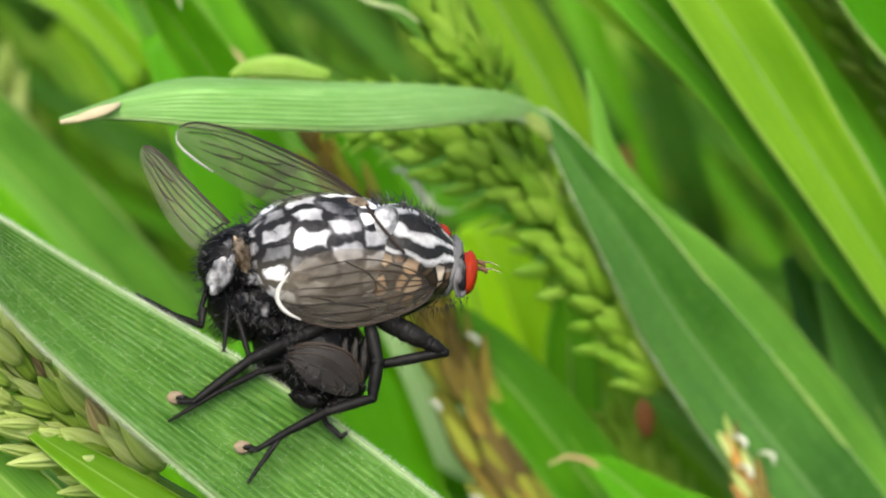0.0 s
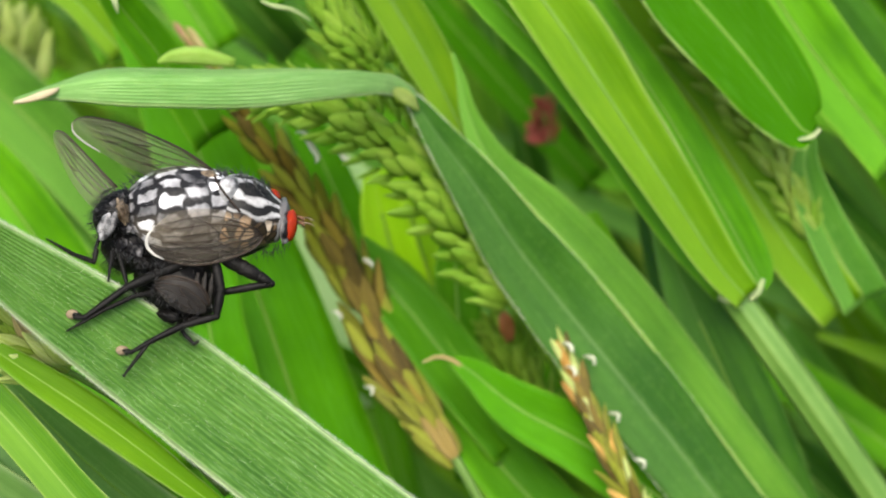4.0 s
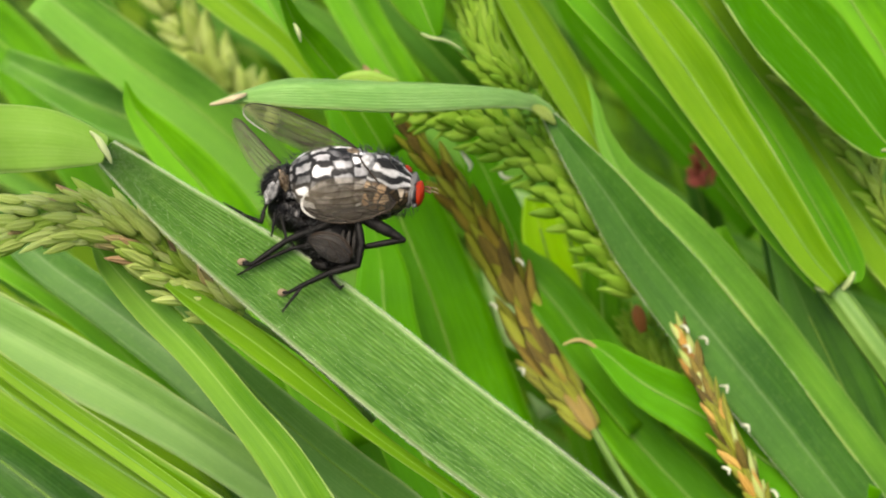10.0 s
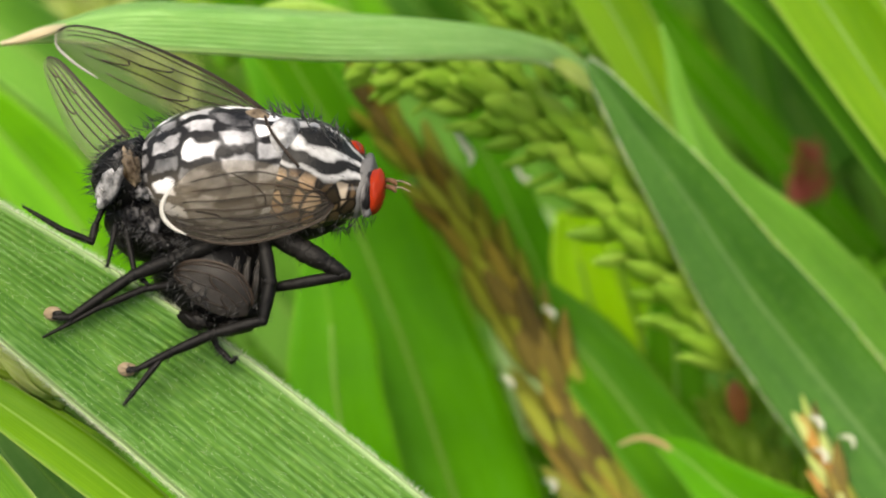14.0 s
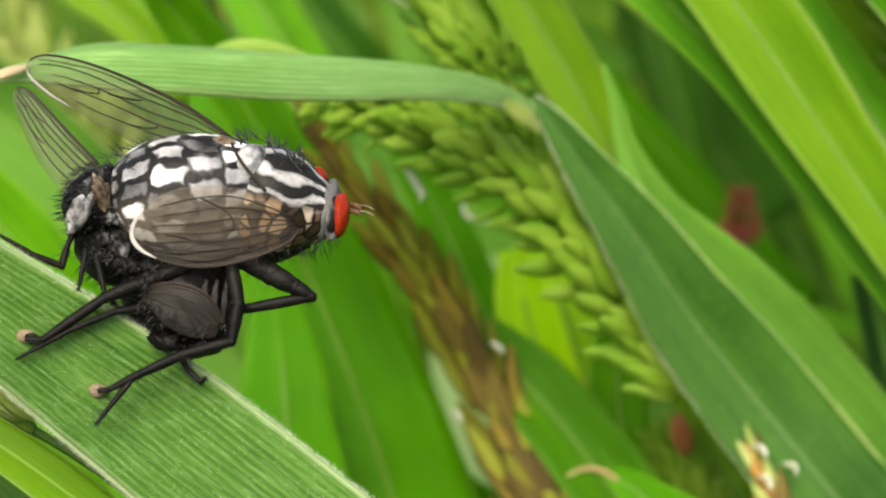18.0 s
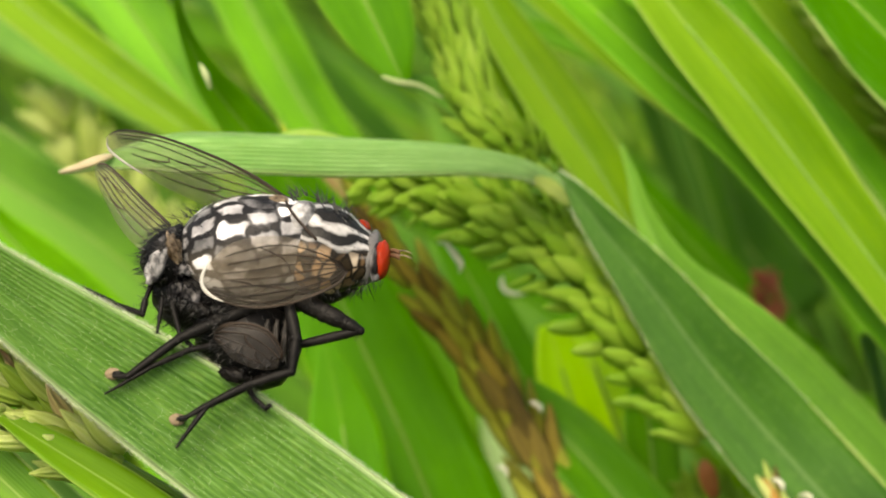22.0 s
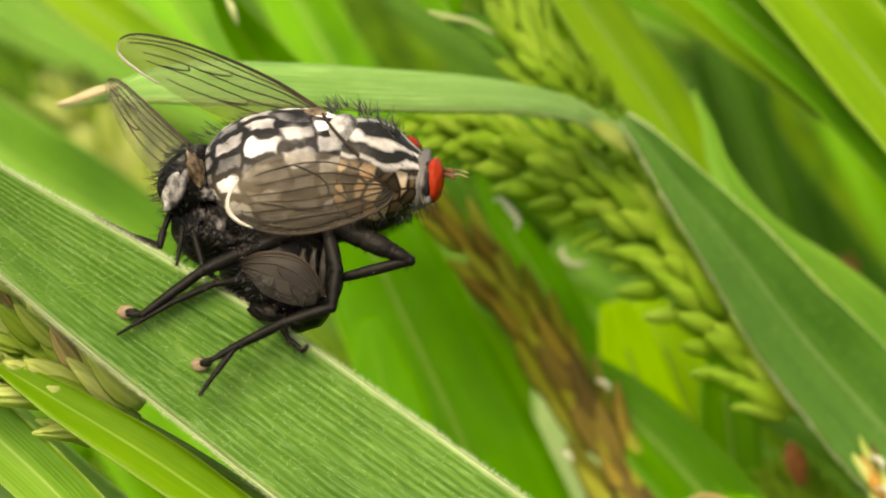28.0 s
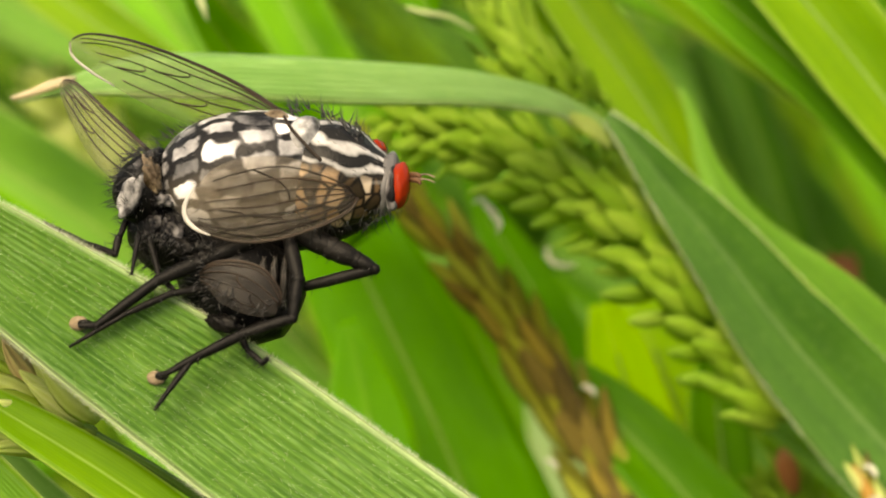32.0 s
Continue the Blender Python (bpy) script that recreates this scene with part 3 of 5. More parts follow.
down(PERCH, perch, 21, n=14000, length=0.24, width=0.007)
down(PERCH, perch, 22, n=4500, length=0.16, width=0.004, nap=True)
leaf(LEAF_SHEATH, [(-32.8, -14.0, -3.4, 2.1), (-29.6, -10.0, -2.9, 3.9), (-26.2, -7.0, -2.7, 4.2), (-23.4, -6.0, -2.8, 3.6), (-21.4, -5.0, -3.2, 2.3), (-20.6, -4.7, -3.4, 1.5)], "pale green grass leaf sheath beside the flies' leaf", fold=-0.12, n=30, across=12, thick=0.2)

link("ligule", tube([(-21.5, -5.2, -2.3, 0.14), (-21.1, -5.0, -2.7, 0.36), (-20.8, -4.9, -3.2, 0.46), (-20.5, -4.7, -3.7, 0.36), (-20.3, -4.5, -4.2, 0.14)], 18, 10), JOINT, perch, "cream ligule at the leaf base")

# ---- the bent leaf over the flies ----
BENT_ROWS = [(-16.9, 12.3, -0.5, 0.11), (-14.9, 12.0, 0.1, 0.89), (-12.3, 12.0, 0.7, 2.15), (-9.4, 12.5, 0.8, 2.53), (-5.0, 14.5, 0.8, 2.63), (-0.3, 18.5, 1.0, 2.46), (2.9, 22.5, 0.9, 1.91), (4.4, 24.8, 0.6, 1.65), (5.4, 25.8, -0.0, 1.21), (5.9, 26.2, -0.6, 0.56)]
bent = leaf(LEAF_BENT, BENT_ROWS, "green grass leaf bent over level, with a dry pale tip", fold=-0.34, n=44, across=10, face=(0, -1, 0.75), thick=0.2)
down(BENT_ROWS, bent, 24, n=2600, face=(0, -1, 0.75), length=0.12, width=0.008, fold=-0.34)
link("dry_tip", leaf_mesh([(-16.9, 11.3, -0.6, 0.11), (-16.2, 11.2, -0.4, 0.30), (-15.4, 11.2, -0.1, 0.44), (-14.8, 11.5, 0.1, 0.30), (-14.5, 12.0, 0.2, 0.07)], face=(0, -1, 0.75), fold=-0.3, n=18, across=6, thick=0.15), TIP_DRY, bent, "dry straw-coloured leaf tip")
link("crease", leaf_mesh([(3.7, 23.6, 0.3, 0.15), (4.6, 24.8, -0.1, 0.85), (5.5, 25.6, -0.6, 0.91), (6.1, 26.4, -1.3, 0.15)], face=(0, -1, 0.5), fold=-0.1, n=18, across=6, thick=0.15), HUSK_PALE, bent, "dry yellow crease where the leaf bends")
DEEP_ROWS = [(5.4, 26.6, 0.2, 0.46), (6.4, 26.7, -0.9, 1.12), (8.0, 27.2, -3.0, 2.09), (10.3, 28.0, -5.9, 3.40), (13.0, 29.0, -9.6, 4.52), (16.3, 30.0, -13.5, 5.29), (19.7, 30.0, -17.5, 5.40), (23.4, 30.0, -21.9, 5.19), (28.3, 30.0, -27.9, 4.83), (36.5, 30.0, -37.9, 4.34), (44.6, 30.0, -48.3, 3.42)]
deep = leaf(LEAF_DEEP, DEEP_ROWS, "broad dark bluish-green grass leaf with a pale edge", margin=-1, fold=0.08, n=44, across=10)
down(DEEP_ROWS, deep, 23, n=3500, length=0.2, width=0.012, fold=0.08)
bud = leaf(HUSK_GREEN, [(-9.2, 24.0, 1.6, 0.20), (-8.2, 24.0, 2.0, 0.87), (-6.7, 24.0, 2.1, 1.11), (-4.7, 24.0, 1.7, 0.56)], "small pale green leaf bud behind the bent leaf", n=16, across=6, fold=-0.4)

# ---- stalks ----
plant = tagged(empty("grass_plant", (42.3, 29.0, -33.5)), "round pale green grass stalk with leaves parting from its node", "grass plant")
link("stem", tube([(26.5, 29.5, -12.0, 1.97), (29.4, 29.0, -15.8, 2.11), (32.7, 29.0, -20.1, 2.19), (37.1, 29.0, -26.1, 2.20), (42.3, 29.0, -33.5, 2.15)], 24, 10), STALK, plant)
link("node", tube([(25.6, 28.6, -12.4, 0.17), (26.2, 28.4, -12.6, 0.31), (26.9, 28.4, -12.5, 0.21)], 12, 8), JOINT, plant, "pale swollen node")
link("node", tube([(28.5, 29.0, -11.3, 0.28), (28.1, 28.4, -11.9, 0.49), (27.6, 28.4, -12.5, 0.35)], 12, 8), JOINT, plant, "pale swollen node")
for rows, label in (([(30.0, 27.4, -2.4, 0.17), (30.8, 27.2, -2.2, 0.31), (31.3, 27.2, -1.7, 0.21)], "cream ligule where a broad leaf leaves its stalk"), ([(-3.2, 25.9, 5.3, 0.15), (-2.4, 25.9, 5.0, 0.28), (-1.3, 26.2, 4.8, 0.24), (-0.2, 26.6, 4.2, 0.12)], "cream ligule at the foot of an upper leaf"), ([(-12.0, 22.6, 5.7, 0.10), (-11.7, 22.5, 5.1, 0.34), (-11.5, 22.7, 4.4, 0.10)], "white ligule on a thin upright leaf")):
    tagged(link("ligule", tube(rows, 12, 8), JOINT, base=rows[1][:3]), label, "ligule")

# ---- leaves of the stand ----
leaf(LEAF, [(3.8, 31.0, 13.2, 2.08), (7.9, 31.0, 9.1, 2.78), (11.8, 31.0, 5.2, 2.97), (15.6, 31.0, 1.4, 2.80), (19.4, 31.0, -3.4, 2.64), (22.9, 31.0, -8.4, 2.12), (26.4, 31.0, -12.5, 1.42)], fold=0.2, rib=0.1)
leaf(LEAF_LIME, [(8.9, 28.0, 12.6, 2.38), (12.3, 28.0, 7.8, 3.76), (15.5, 28.0, 3.7, 4.29), (18.9, 28.0, -1.1, 3.86), (22.1, 28.0, -5.6, 3.32), (25.3, 28.0, -10.2, 2.64), (27.2, 28.0, -12.3, 1.95)], fold=0.22, rib=0.1, margin=-1)
leaf(LEAF, [(12.7, 32.0, 12.7, 1.40), (16.6, 31.9, 7.1, 1.75), (19.8, 31.7, 2.6, 2.46), (23.0, 31.6, -2.0, 2.76), (25.9, 31.4, -6.7, 2.98), (28.0, 31.3, -10.2, 2.63), (28.7, 31.1, -11.6, 1.85), (28.9, 31.0, -12.2, 0.71)], fold=0.22, rib=0.1)
leaf(LEAF_LIME, [(14.2, 36.0, 13.5, 2.15), (17.7, 35.7, 8.5, 3.59), (21.3, 35.3, 3.5, 4.32), (25.0, 35.0, -0.8, 4.62), (28.6, 34.7, -5.9, 4.34), (31.5, 34.3, -9.9, 4.06), (34.8, 34.0, -13.9, 3.48)], fold=0.2, rib=0.1, margin=-1)
leaf(LEAF_RICH, [(15.4, 28.0, 14.6, 2.04), (19.2, 28.0, 10.5, 4.44), (23.0, 28.0, 6.4, 6.38), (26.2, 28.0, 3.0, 6.06), (28.6, 28.0, 0.2, 5.18), (30.2, 28.0, -1.7, 3.32), (31.0, 28.0, -2.1, 1.38)], fold=0.2, rib=0.1, margin=1)
leaf(LEAF, [(24.2, 38.0, 14.3, 3.27), (28.7, 38.0, 9.2, 4.38), (31.7, 38.0, 4.8, 5.13), (34.7, 38.0, 1.1, 5.15), (39.3, 38.0, -4.1, 4.81)], fold=0.2, rib=0.1)
leaf(LEAF_BLUE, [(32.1, 33.0, -2.3, 0.71), (31.9, 33.3, -4.7, 2.01), (33.2, 33.7, -8.0, 2.88), (36.3, 34.0, -13.2, 3.48)], fold=0.22, rib=0.1)
leaf(LEAF_DARK, [(23.3, 38.0, -8.4, 1.11), (26.3, 37.5, -15.1, 4.07), (29.2, 37.0, -21.0, 5.19), (31.9, 36.5, -27.0, 5.20), (34.1, 36.0, -31.5, 5.21)], fold=0.06, rib=0.1)
leaf(LEAF_LIME, [(17.6, 36.0, -16.2, 1.47), (20.4, 35.3, -19.9, 4.03), (24.8, 34.7, -24.3, 4.76), (28.4, 34.0, -27.9, 4.76)], fold=0.06, rib=0.1)
leaf(LEAF_LIME, [(0.8, 38.0, 11.7, 2.56), (4.2, 37.7, 5.8, 2.99), (7.3, 37.3, 1.1, 3.20), (10.8, 37.0, -4.4, 2.99), (15.1, 36.7, -11.1, 2.99), (20.4, 36.3, -20.5, 2.56), (24.3, 36.0, -27.2, 2.56)], fold=0.2, rib=0.1)
leaf(LEAF_BLUE, [(9.0, 32.5, 2.3, 0.12), (9.6, 32.8, 0.6, 0.62), (10.2, 33.2, -1.6, 1.15), (11.9, 33.6, -4.8, 2.40), (15.3, 34.0, -8.2, 3.80), (19.7, 34.5, -12.9, 4.50), (25.4, 35.0, -20.0, 4.60), (33.0, 35.5, -29.6, 4.40), (43.0, 36.0, -42.5, 4.00)], fold=0.15)
leaf(LEAF, [(11.8, 40.0, -6.2, 0.87), (14.2, 41.0, -11.4, 2.62), (19.6, 42.0, -15.8, 3.51), (25.1, 43.0, -21.6, 3.98), (33.4, 44.0, -31.9, 4.01)], fold=0.2, rib=0.1)
leaf(LEAF, [(19.9, 44.0, -8.6, 0.88), (20.6, 44.0, -12.2, 3.4), (22.0, 44.0, -17.7, 4.88), (26.6, 44.0, -26.6, 4.89), (31.7, 44.0, -34.6, 4.91)], fold=0.2, rib=0.1)
leaf(LEAF_DARK, [(23.1, 44.0, -7.5, 0.88), (25.9, 44.0, -13.7, 3.99), (28.7, 44.0, -19.4, 5.33), (33.3, 44.0, -27.4, 5.34)], fold=0.2, rib=0.1)
leaf(LEAF_RICH, [(7.9, 33.0, -17.2, 0.17), (9.3, 32.5, -17.1, 0.42), (10.7, 32.0, -17.8, 1.67), (13.6, 31.5, -20.0, 3.33), (18.2, 31.0, -22.4, 4.15), (23.6, 30.5, -26.0, 4.15), (30.2, 30.0, -29.2, 4.14)], fold=0.16, rib=0.1)
leaf(LEAF, [(5.8, 38.0, -12.6, 1.29), (8.9, 37.0, -18.5, 3.43), (12.7, 36.0, -24.0, 4.27), (18.3, 35.0, -29.8, 4.68), (21.7, 34.0, -33.8, 4.66)], fold=0.2, rib=0.1)
leaf(LEAF, [(4.1, 40.0, -10.6, 0.87), (6.3, 40.0, -12.8, 2.61), (9.4, 40.0, -16.6, 3.05), (13.0, 40.0, -22.7, 3.49), (17.0, 40.0, -30.6, 3.93)], fold=0.2, rib=0.1)
leaf(LEAF_YELLOW, [(5.1, 46.0, -6.5, 1.34), (5.8, 46.0, -9.1, 3.13), (6.9, 46.0, -12.7, 3.58), (8.8, 46.0, -18.1, 3.59), (11.2, 46.0, -24.4, 3.60)], fold=0.2, rib=0.1)
leaf(LEAF, [(10.3, 42.0, -9.3, 0.88), (10.5, 42.0, -12.0, 2.85), (10.8, 42.0, -15.9, 3.08), (11.3, 42.0, -21.2, 3.08), (12.3, 42.0, -26.5, 3.09)], fold=0.2, rib=0.1)
leaf(LEAF_RICH, [(-2.0, 50.0, 1.4, 0.18), (-0.6, 50.0, -1.5, 1.68), (1.2, 50.0, -4.6, 2.75), (2.9, 50.0, -8.1, 3.06), (4.7, 50.0, -11.8, 3.21), (6.8, 50.0, -16.1, 3.21)], fold=0.1, rib=0.1)
leaf(LEAF_PALE, [(1.2, 72.0, -6.2, 0.5), (2.9, 72.0, -8.6, 5.5), (4.9, 72.0, -12.0, 9.0), (7.6, 72.0, -17.5, 10.5), (10.9, 72.0, -25.1, 10.0)], fold=0.05, rib=0.1)
leaf(LEAF, [(2.6, 39.0, -9.5, 0.17), (3.6, 38.4, -10.7, 1.97), (5.2, 37.8, -12.6, 3.36), (7.4, 37.2, -15.0, 3.90), (10.5, 36.6, -18.8, 4.16), (14.2, 36.0, -23.1, 4.15)], fold=0.2, rib=0.1)
leaf(LEAF_YELLOW, [(6.7, 50.0, -6.1, 1.84), (7.8, 49.5, -8.8, 4.59), (8.9, 49.0, -12.1, 4.88), (10.2, 48.5, -16.3, 4.26), (12.1, 48.0, -21.7, 3.94)], fold=0.05, rib=0.1)
leaf(LEAF_RICH, [(-11.4, 42.0, 4.0, 2.62), (-8.7, 41.7, -0.4, 4.81), (-6.0, 41.3, -6.4, 6.56), (-2.8, 41.0, -13.8, 7.44), (-0.1, 40.7, -21.2, 8.32), (3.1, 40.3, -29.5, 8.32), (4.9, 40.0, -35.2, 8.32)], fold=0.05, rib=0.1)
leaf(LEAF_RICH, [(-7.1, 36.0, -7.6, 0.85), (-6.2, 35.5, -12.2, 3.82), (-5.7, 35.0, -16.4, 4.67), (-3.9, 34.5, -23.2, 5.51), (0.0, 34.0, -31.6, 5.51)], fold=0.08, rib=0.1)
leaf(LEAF, [(-7.3, 44.0, -11.0, 0.59), (-6.3, 43.0, -13.8, 3.51), (-5.3, 42.0, -17.2, 4.94), (-3.8, 41.0, -21.1, 5.19), (-2.5, 40.0, -23.8, 5.15)], fold=0.08, rib=0.1)
leaf(LEAF, [(-26.0, 36.0, 1.8, 0.17), (-25.2, 36.7, -0.5, 1.71), (-22.6, 37.3, -3.5, 3.43), (-19.6, 38.0, -6.9, 4.30), (-16.2, 38.7, -11.7, 4.76), (-12.8, 39.3, -17.8, 4.78), (-8.8, 40.0, -26.5, 4.81)], fold=0.22, rib=0.1)
leaf(LEAF_BLUE, [(-40.2, 60.0, 4.0, 1.92), (-32.5, 60.0, 0.3, 4.31), (-25.3, 60.0, -2.5, 4.79), (-18.1, 60.0, -7.2, 4.80), (-11.3, 60.0, -13.4, 4.80)], fold=0.2, rib=0.1)
leaf(LEAF_BLUE, [(-36.0, 55.0, 9.5, 4.20), (-29.1, 56.2, 4.1, 5.17), (-22.6, 57.5, -0.5, 5.21), (-16.1, 58.8, -6.7, 5.24), (-8.4, 60.0, -15.2, 5.28)], fold=0.2, rib=0.1, margin=-1)
leaf(LEAF, [(-45.1, 70.0, 8.2, 5.51), (-40.1, 70.0, 3.2, 6.02), (-34.5, 70.0, -4.2, 6.53), (-27.9, 70.0, -13.7, 6.04)], fold=0.2, rib=0.1)
leaf(LEAF, [(-7.9, 26.0, 17.1, 2.02), (-6.2, 26.2, 13.5, 3.77), (-4.5, 26.4, 10.2, 4.65), (-3.2, 26.6, 7.4, 3.51), (-2.5, 26.8, 5.8, 1.76), (-2.1, 27.0, 5.1, 0.75)], fold=0.2, rib=0.1)
leaf(LEAF_BLUE, [(-2.4, 28.0, 5.4, 0.66), (-0.9, 29.0, 5.0, 1.17), (0.8, 30.0, 4.0, 1.54), (2.8, 31.0, 2.5, 1.81), (5.1, 32.0, 0.2, 1.82)], fold=0.15, rib=0.1)
leaf(LEAF_LIME, [(-2.3, 37.0, 20.2, 1.11), (0.3, 36.8, 15.1, 1.76), (2.4, 36.7, 10.3, 2.35), (4.8, 36.5, 6.3, 3.15), (7.4, 36.3, 2.2, 3.13), (9.4, 36.2, -1.4, 2.42), (11.7, 36.0, -6.0, 2.14)], fold=0.2, rib=0.1)
leaf(LEAF_LIME, [(-1.5, 42.0, 17.4, 1.15), (1.9, 42.0, 15.0, 1.83), (5.6, 42.0, 12.0, 2.56), (9.7, 42.0, 8.7, 3.29), (13.9, 42.0, 5.2, 3.11), (18.0, 42.0, 2.0, 2.81)], fold=0.22, rib=0.1)
leaf(LEAF, [(5.2, 41.0, 21.0, 2.56), (8.5, 40.8, 16.8, 4.24), (11.7, 40.5, 12.4, 5.22), (14.6, 40.2, 8.0, 5.02), (17.8, 40.0, 3.4, 4.43)], fold=0.2, rib=0.1)
leaf(LEAF_LIME, [(-33.5, 46.0, 19.8, 2.41), (-30.4, 46.0, 17.3, 2.76), (-26.8, 46.0, 14.2, 2.87), (-22.6, 46.0, 10.7, 2.86), (-18.7, 46.0, 7.6, 2.73), (-15.1, 46.0, 4.9, 2.07), (-11.9, 46.0, 1.5, 2.06)], fold=0.16, rib=0.1, margin=-1)
leaf(LEAF, [(-26.8, 50.0, 21.8, 3.09), (-23.3, 49.6, 17.8, 3.99), (-20.1, 49.2, 14.0, 4.33), (-17.0, 48.8, 9.5, 3.75), (-14.6, 48.4, 5.4, 3.01), (-12.1, 48.0, 1.1, 2.99)], fold=0.08, rib=0.1)
leaf(LEAF, [(-13.5, 24.0, 10.7, 0.12), (-13.5, 26.0, 9.4, 0.40), (-13.3, 28.0, 7.9, 0.77), (-12.4, 30.0, 5.8, 1.71), (-11.1, 32.0, 4.0, 2.53), (-8.9, 34.0, 1.2, 2.67), (-5.9, 36.0, -3.6, 2.70)], fold=0.18, rib=0.1)
leaf(LEAF, [(-15.7, 58.0, 22.0, 2.61), (-14.0, 57.5, 16.6, 3.88), (-11.8, 57.0, 11.9, 4.17), (-9.2, 56.5, 7.2, 3.82), (-5.4, 56.0, 1.4, 3.79)], fold=0.2, rib=0.1)
leaf(LEAF_DUSTY, [(-23.3, 6.0, -9.1, 0.22), (-21.7, 5.3, -10.9, 1.79), (-19.2, 4.7, -13.4, 2.30), (-16.3, 4.0, -16.1, 2.25), (-13.3, 3.3, -19.4, 2.34), (-10.3, 2.7, -22.9, 2.82), (-7.4, 2.0, -27.3, 3.17)], fold=0.12, margin=-1)
leaf(LEAF_LIME, [(-18.6, 2.6, -11.2, 0.25), (-15.6, 2.2, -13.1, 1.45), (-12.5, 2.0, -15.1, 1.85), (-9.6, 2.0, -17.2, 1.75), (-7.0, 2.2, -19.2, 1.35), (-3.9, 2.6, -21.5, 0.85), (1.8, 3.2, -25.4, 0.71)], "narrow lime grass leaf along the underside of the flies' leaf", fold=0.08, margin=-1, face=(-0.1, -1, 0.7))
leaf(LEAF_GREY, [(-19.5, 12.0, -12.3, 0.30), (-16.3, 13.0, -16.3, 1.49), (-12.5, 14.0, -20.4, 2.82), (-8.4, 15.0, -24.1, 3.40), (-3.4, 16.0, -28.0, 3.61), (4.0, 17.0, -34.1, 3.63)], "grey-green grass leaf with a pale edge", fold=0.15, rib=0.1, margin=-1)
leaf(LEAF_DEEP, [(-35.4, 30.0, -7.7, 1.65), (-30.5, 28.0, -11.6, 2.85), (-24.4, 26.0, -15.5, 3.22), (-18.5, 24.0, -19.6, 3.38), (-13.5, 22.0, -24.1, 3.35), (-8.2, 20.0, -29.3, 3.31)], fold=0.12)
leaf(LEAF, [(-41.2, 34.0, -7.9, 1.68), (-35.1, 33.0, -11.8, 2.09), (-28.2, 32.0, -16.0, 2.16), (-23.0, 31.0, -20.5, 2.15), (-18.7, 30.0, -24.5, 2.06), (-13.6, 29.0, -29.7, 2.05)], fold=0.22)
leaf(LEAF_LIME, [(-35.9, 10.0, -12.4, 1.48), (-31.3, 8.8, -17.8, 3.67), (-26.6, 7.6, -20.9, 4.01), (-21.4, 6.4, -23.9, 3.98), (-15.4, 5.2, -27.3, 3.95), (-11.7, 4.0, -29.9, 3.93)], fold=0.18, rib=0.1, margin=-1)
leaf(LEAF_GREY, [(-40.2, 24.0, -12.3, 2.39), (-34.0, 23.0, -15.5, 4.16), (-27.9, 22.0, -18.5, 4.13), (-21.8, 21.0, -21.5, 3.72), (-16.5, 20.0, -24.5, 3.31), (-9.7, 19.0, -28.8, 3.09)], "grey-green grass leaf with a pale edge", fold=0.18, margin=-1)
leaf(LEAF_DEEP, [(-38.2, 24.0, -22.3, 2.41), (-32.3, 22.7, -25.7, 4.39), (-27.3, 21.3, -29.0, 4.76), (-21.6, 20.0, -33.1, 4.73)], fold=0.22, rib=0.1)
leaf(LEAF_DARK, [(-23.3, 44.0, -18.3, 1.78), (-18.4, 44.0, -24.5, 4.91), (-11.2, 44.0, -32.5, 5.81), (-6.6, 44.0, -37.9, 5.82)], fold=0.2, rib=0.1)
leaf(LEAF, [(-13.5, 50.0, -18.7, 1.83), (-9.7, 48.0, -22.2, 5.00), (-5.9, 46.0, -27.3, 5.41), (-1.3, 44.0, -33.3, 5.81)], fold=0.2, rib=0.1)
leaf(LEAF_LIME, [(-33.4, 8.5, -14.7, 0.59), (-28.8, 7.1, -17.9, 1.02), (-24.2, 5.8, -20.7, 1.15), (-18.9, 4.4, -23.9, 1.14), (-14.1, 3.0, -26.9, 1.13)], fold=0.1, rib=0.1)
leaf(LEAF_RICH, [(6.7, 84.0, 12.5, 0.8), (10.0, 85.0, 7.9, 2.2), (15.2, 86.0, 2.2, 2.8), (21.1, 87.0, -4.0, 2.9), (27.0, 88.0, -10.1, 2.9)], fold=0.05, rib=0.1)
leaf(LEAF_DARK, [(13.2, 100.0, 16.8, 1.24), (16.4, 101.3, 11.1, 4.57), (20.5, 102.7, 4.4, 5.84), (26.1, 104.0, -3.9, 6.26)], fold=0.05, rib=0.1)

# ---- seed heads ----
ear([(18.7, 33.0, -39.2), (14.8, 33.0, -31.4), (11.8, 34.0, -26.7), (9.6, 35.0, -23.1), (7.6, 36.0, -20.6), (5.6, 37.0, -17.3), (3.2, 36.9, -12.2), (-0.3, 34.5, -6.6), (-5.1, 32.5, -0.9)], 18, 4, 3.8, 0.34, 1.1, 11, [HUSK_BROWN, HUSK_RUST, HUSK_OLIVE], [HUSK_OLIVE, HUSK_OLIVE, HUSK_OLIVE, HUSK_RUST], "brown and olive grass seed head, ripening, on a thin stalk", 3, HUSK_BROWN, start=0.34, stalk=0.8, frayed=0.08, lift=0.08, roll=0.3)
ear([(13.1, 31.0, -13.2), (11.2, 30.8, -10.4), (9.0, 30.3, -7.3), (6.5, 29.8, -4.6), (3.8, 28.8, -2.6), (1.0, 28.0, -1.1), (-1.9, 27.0, -0.2), (-4.6, 26.0, 0.1)], 22, 6, 2.3, 0.56, 1.75, 30, [HUSK_LEAF], [HUSK_LEAF], "plump green grass seed head curving over behind the flies", 4, HUSK_DEEP, bias=-0.5, ragged=10, lift=0.26)
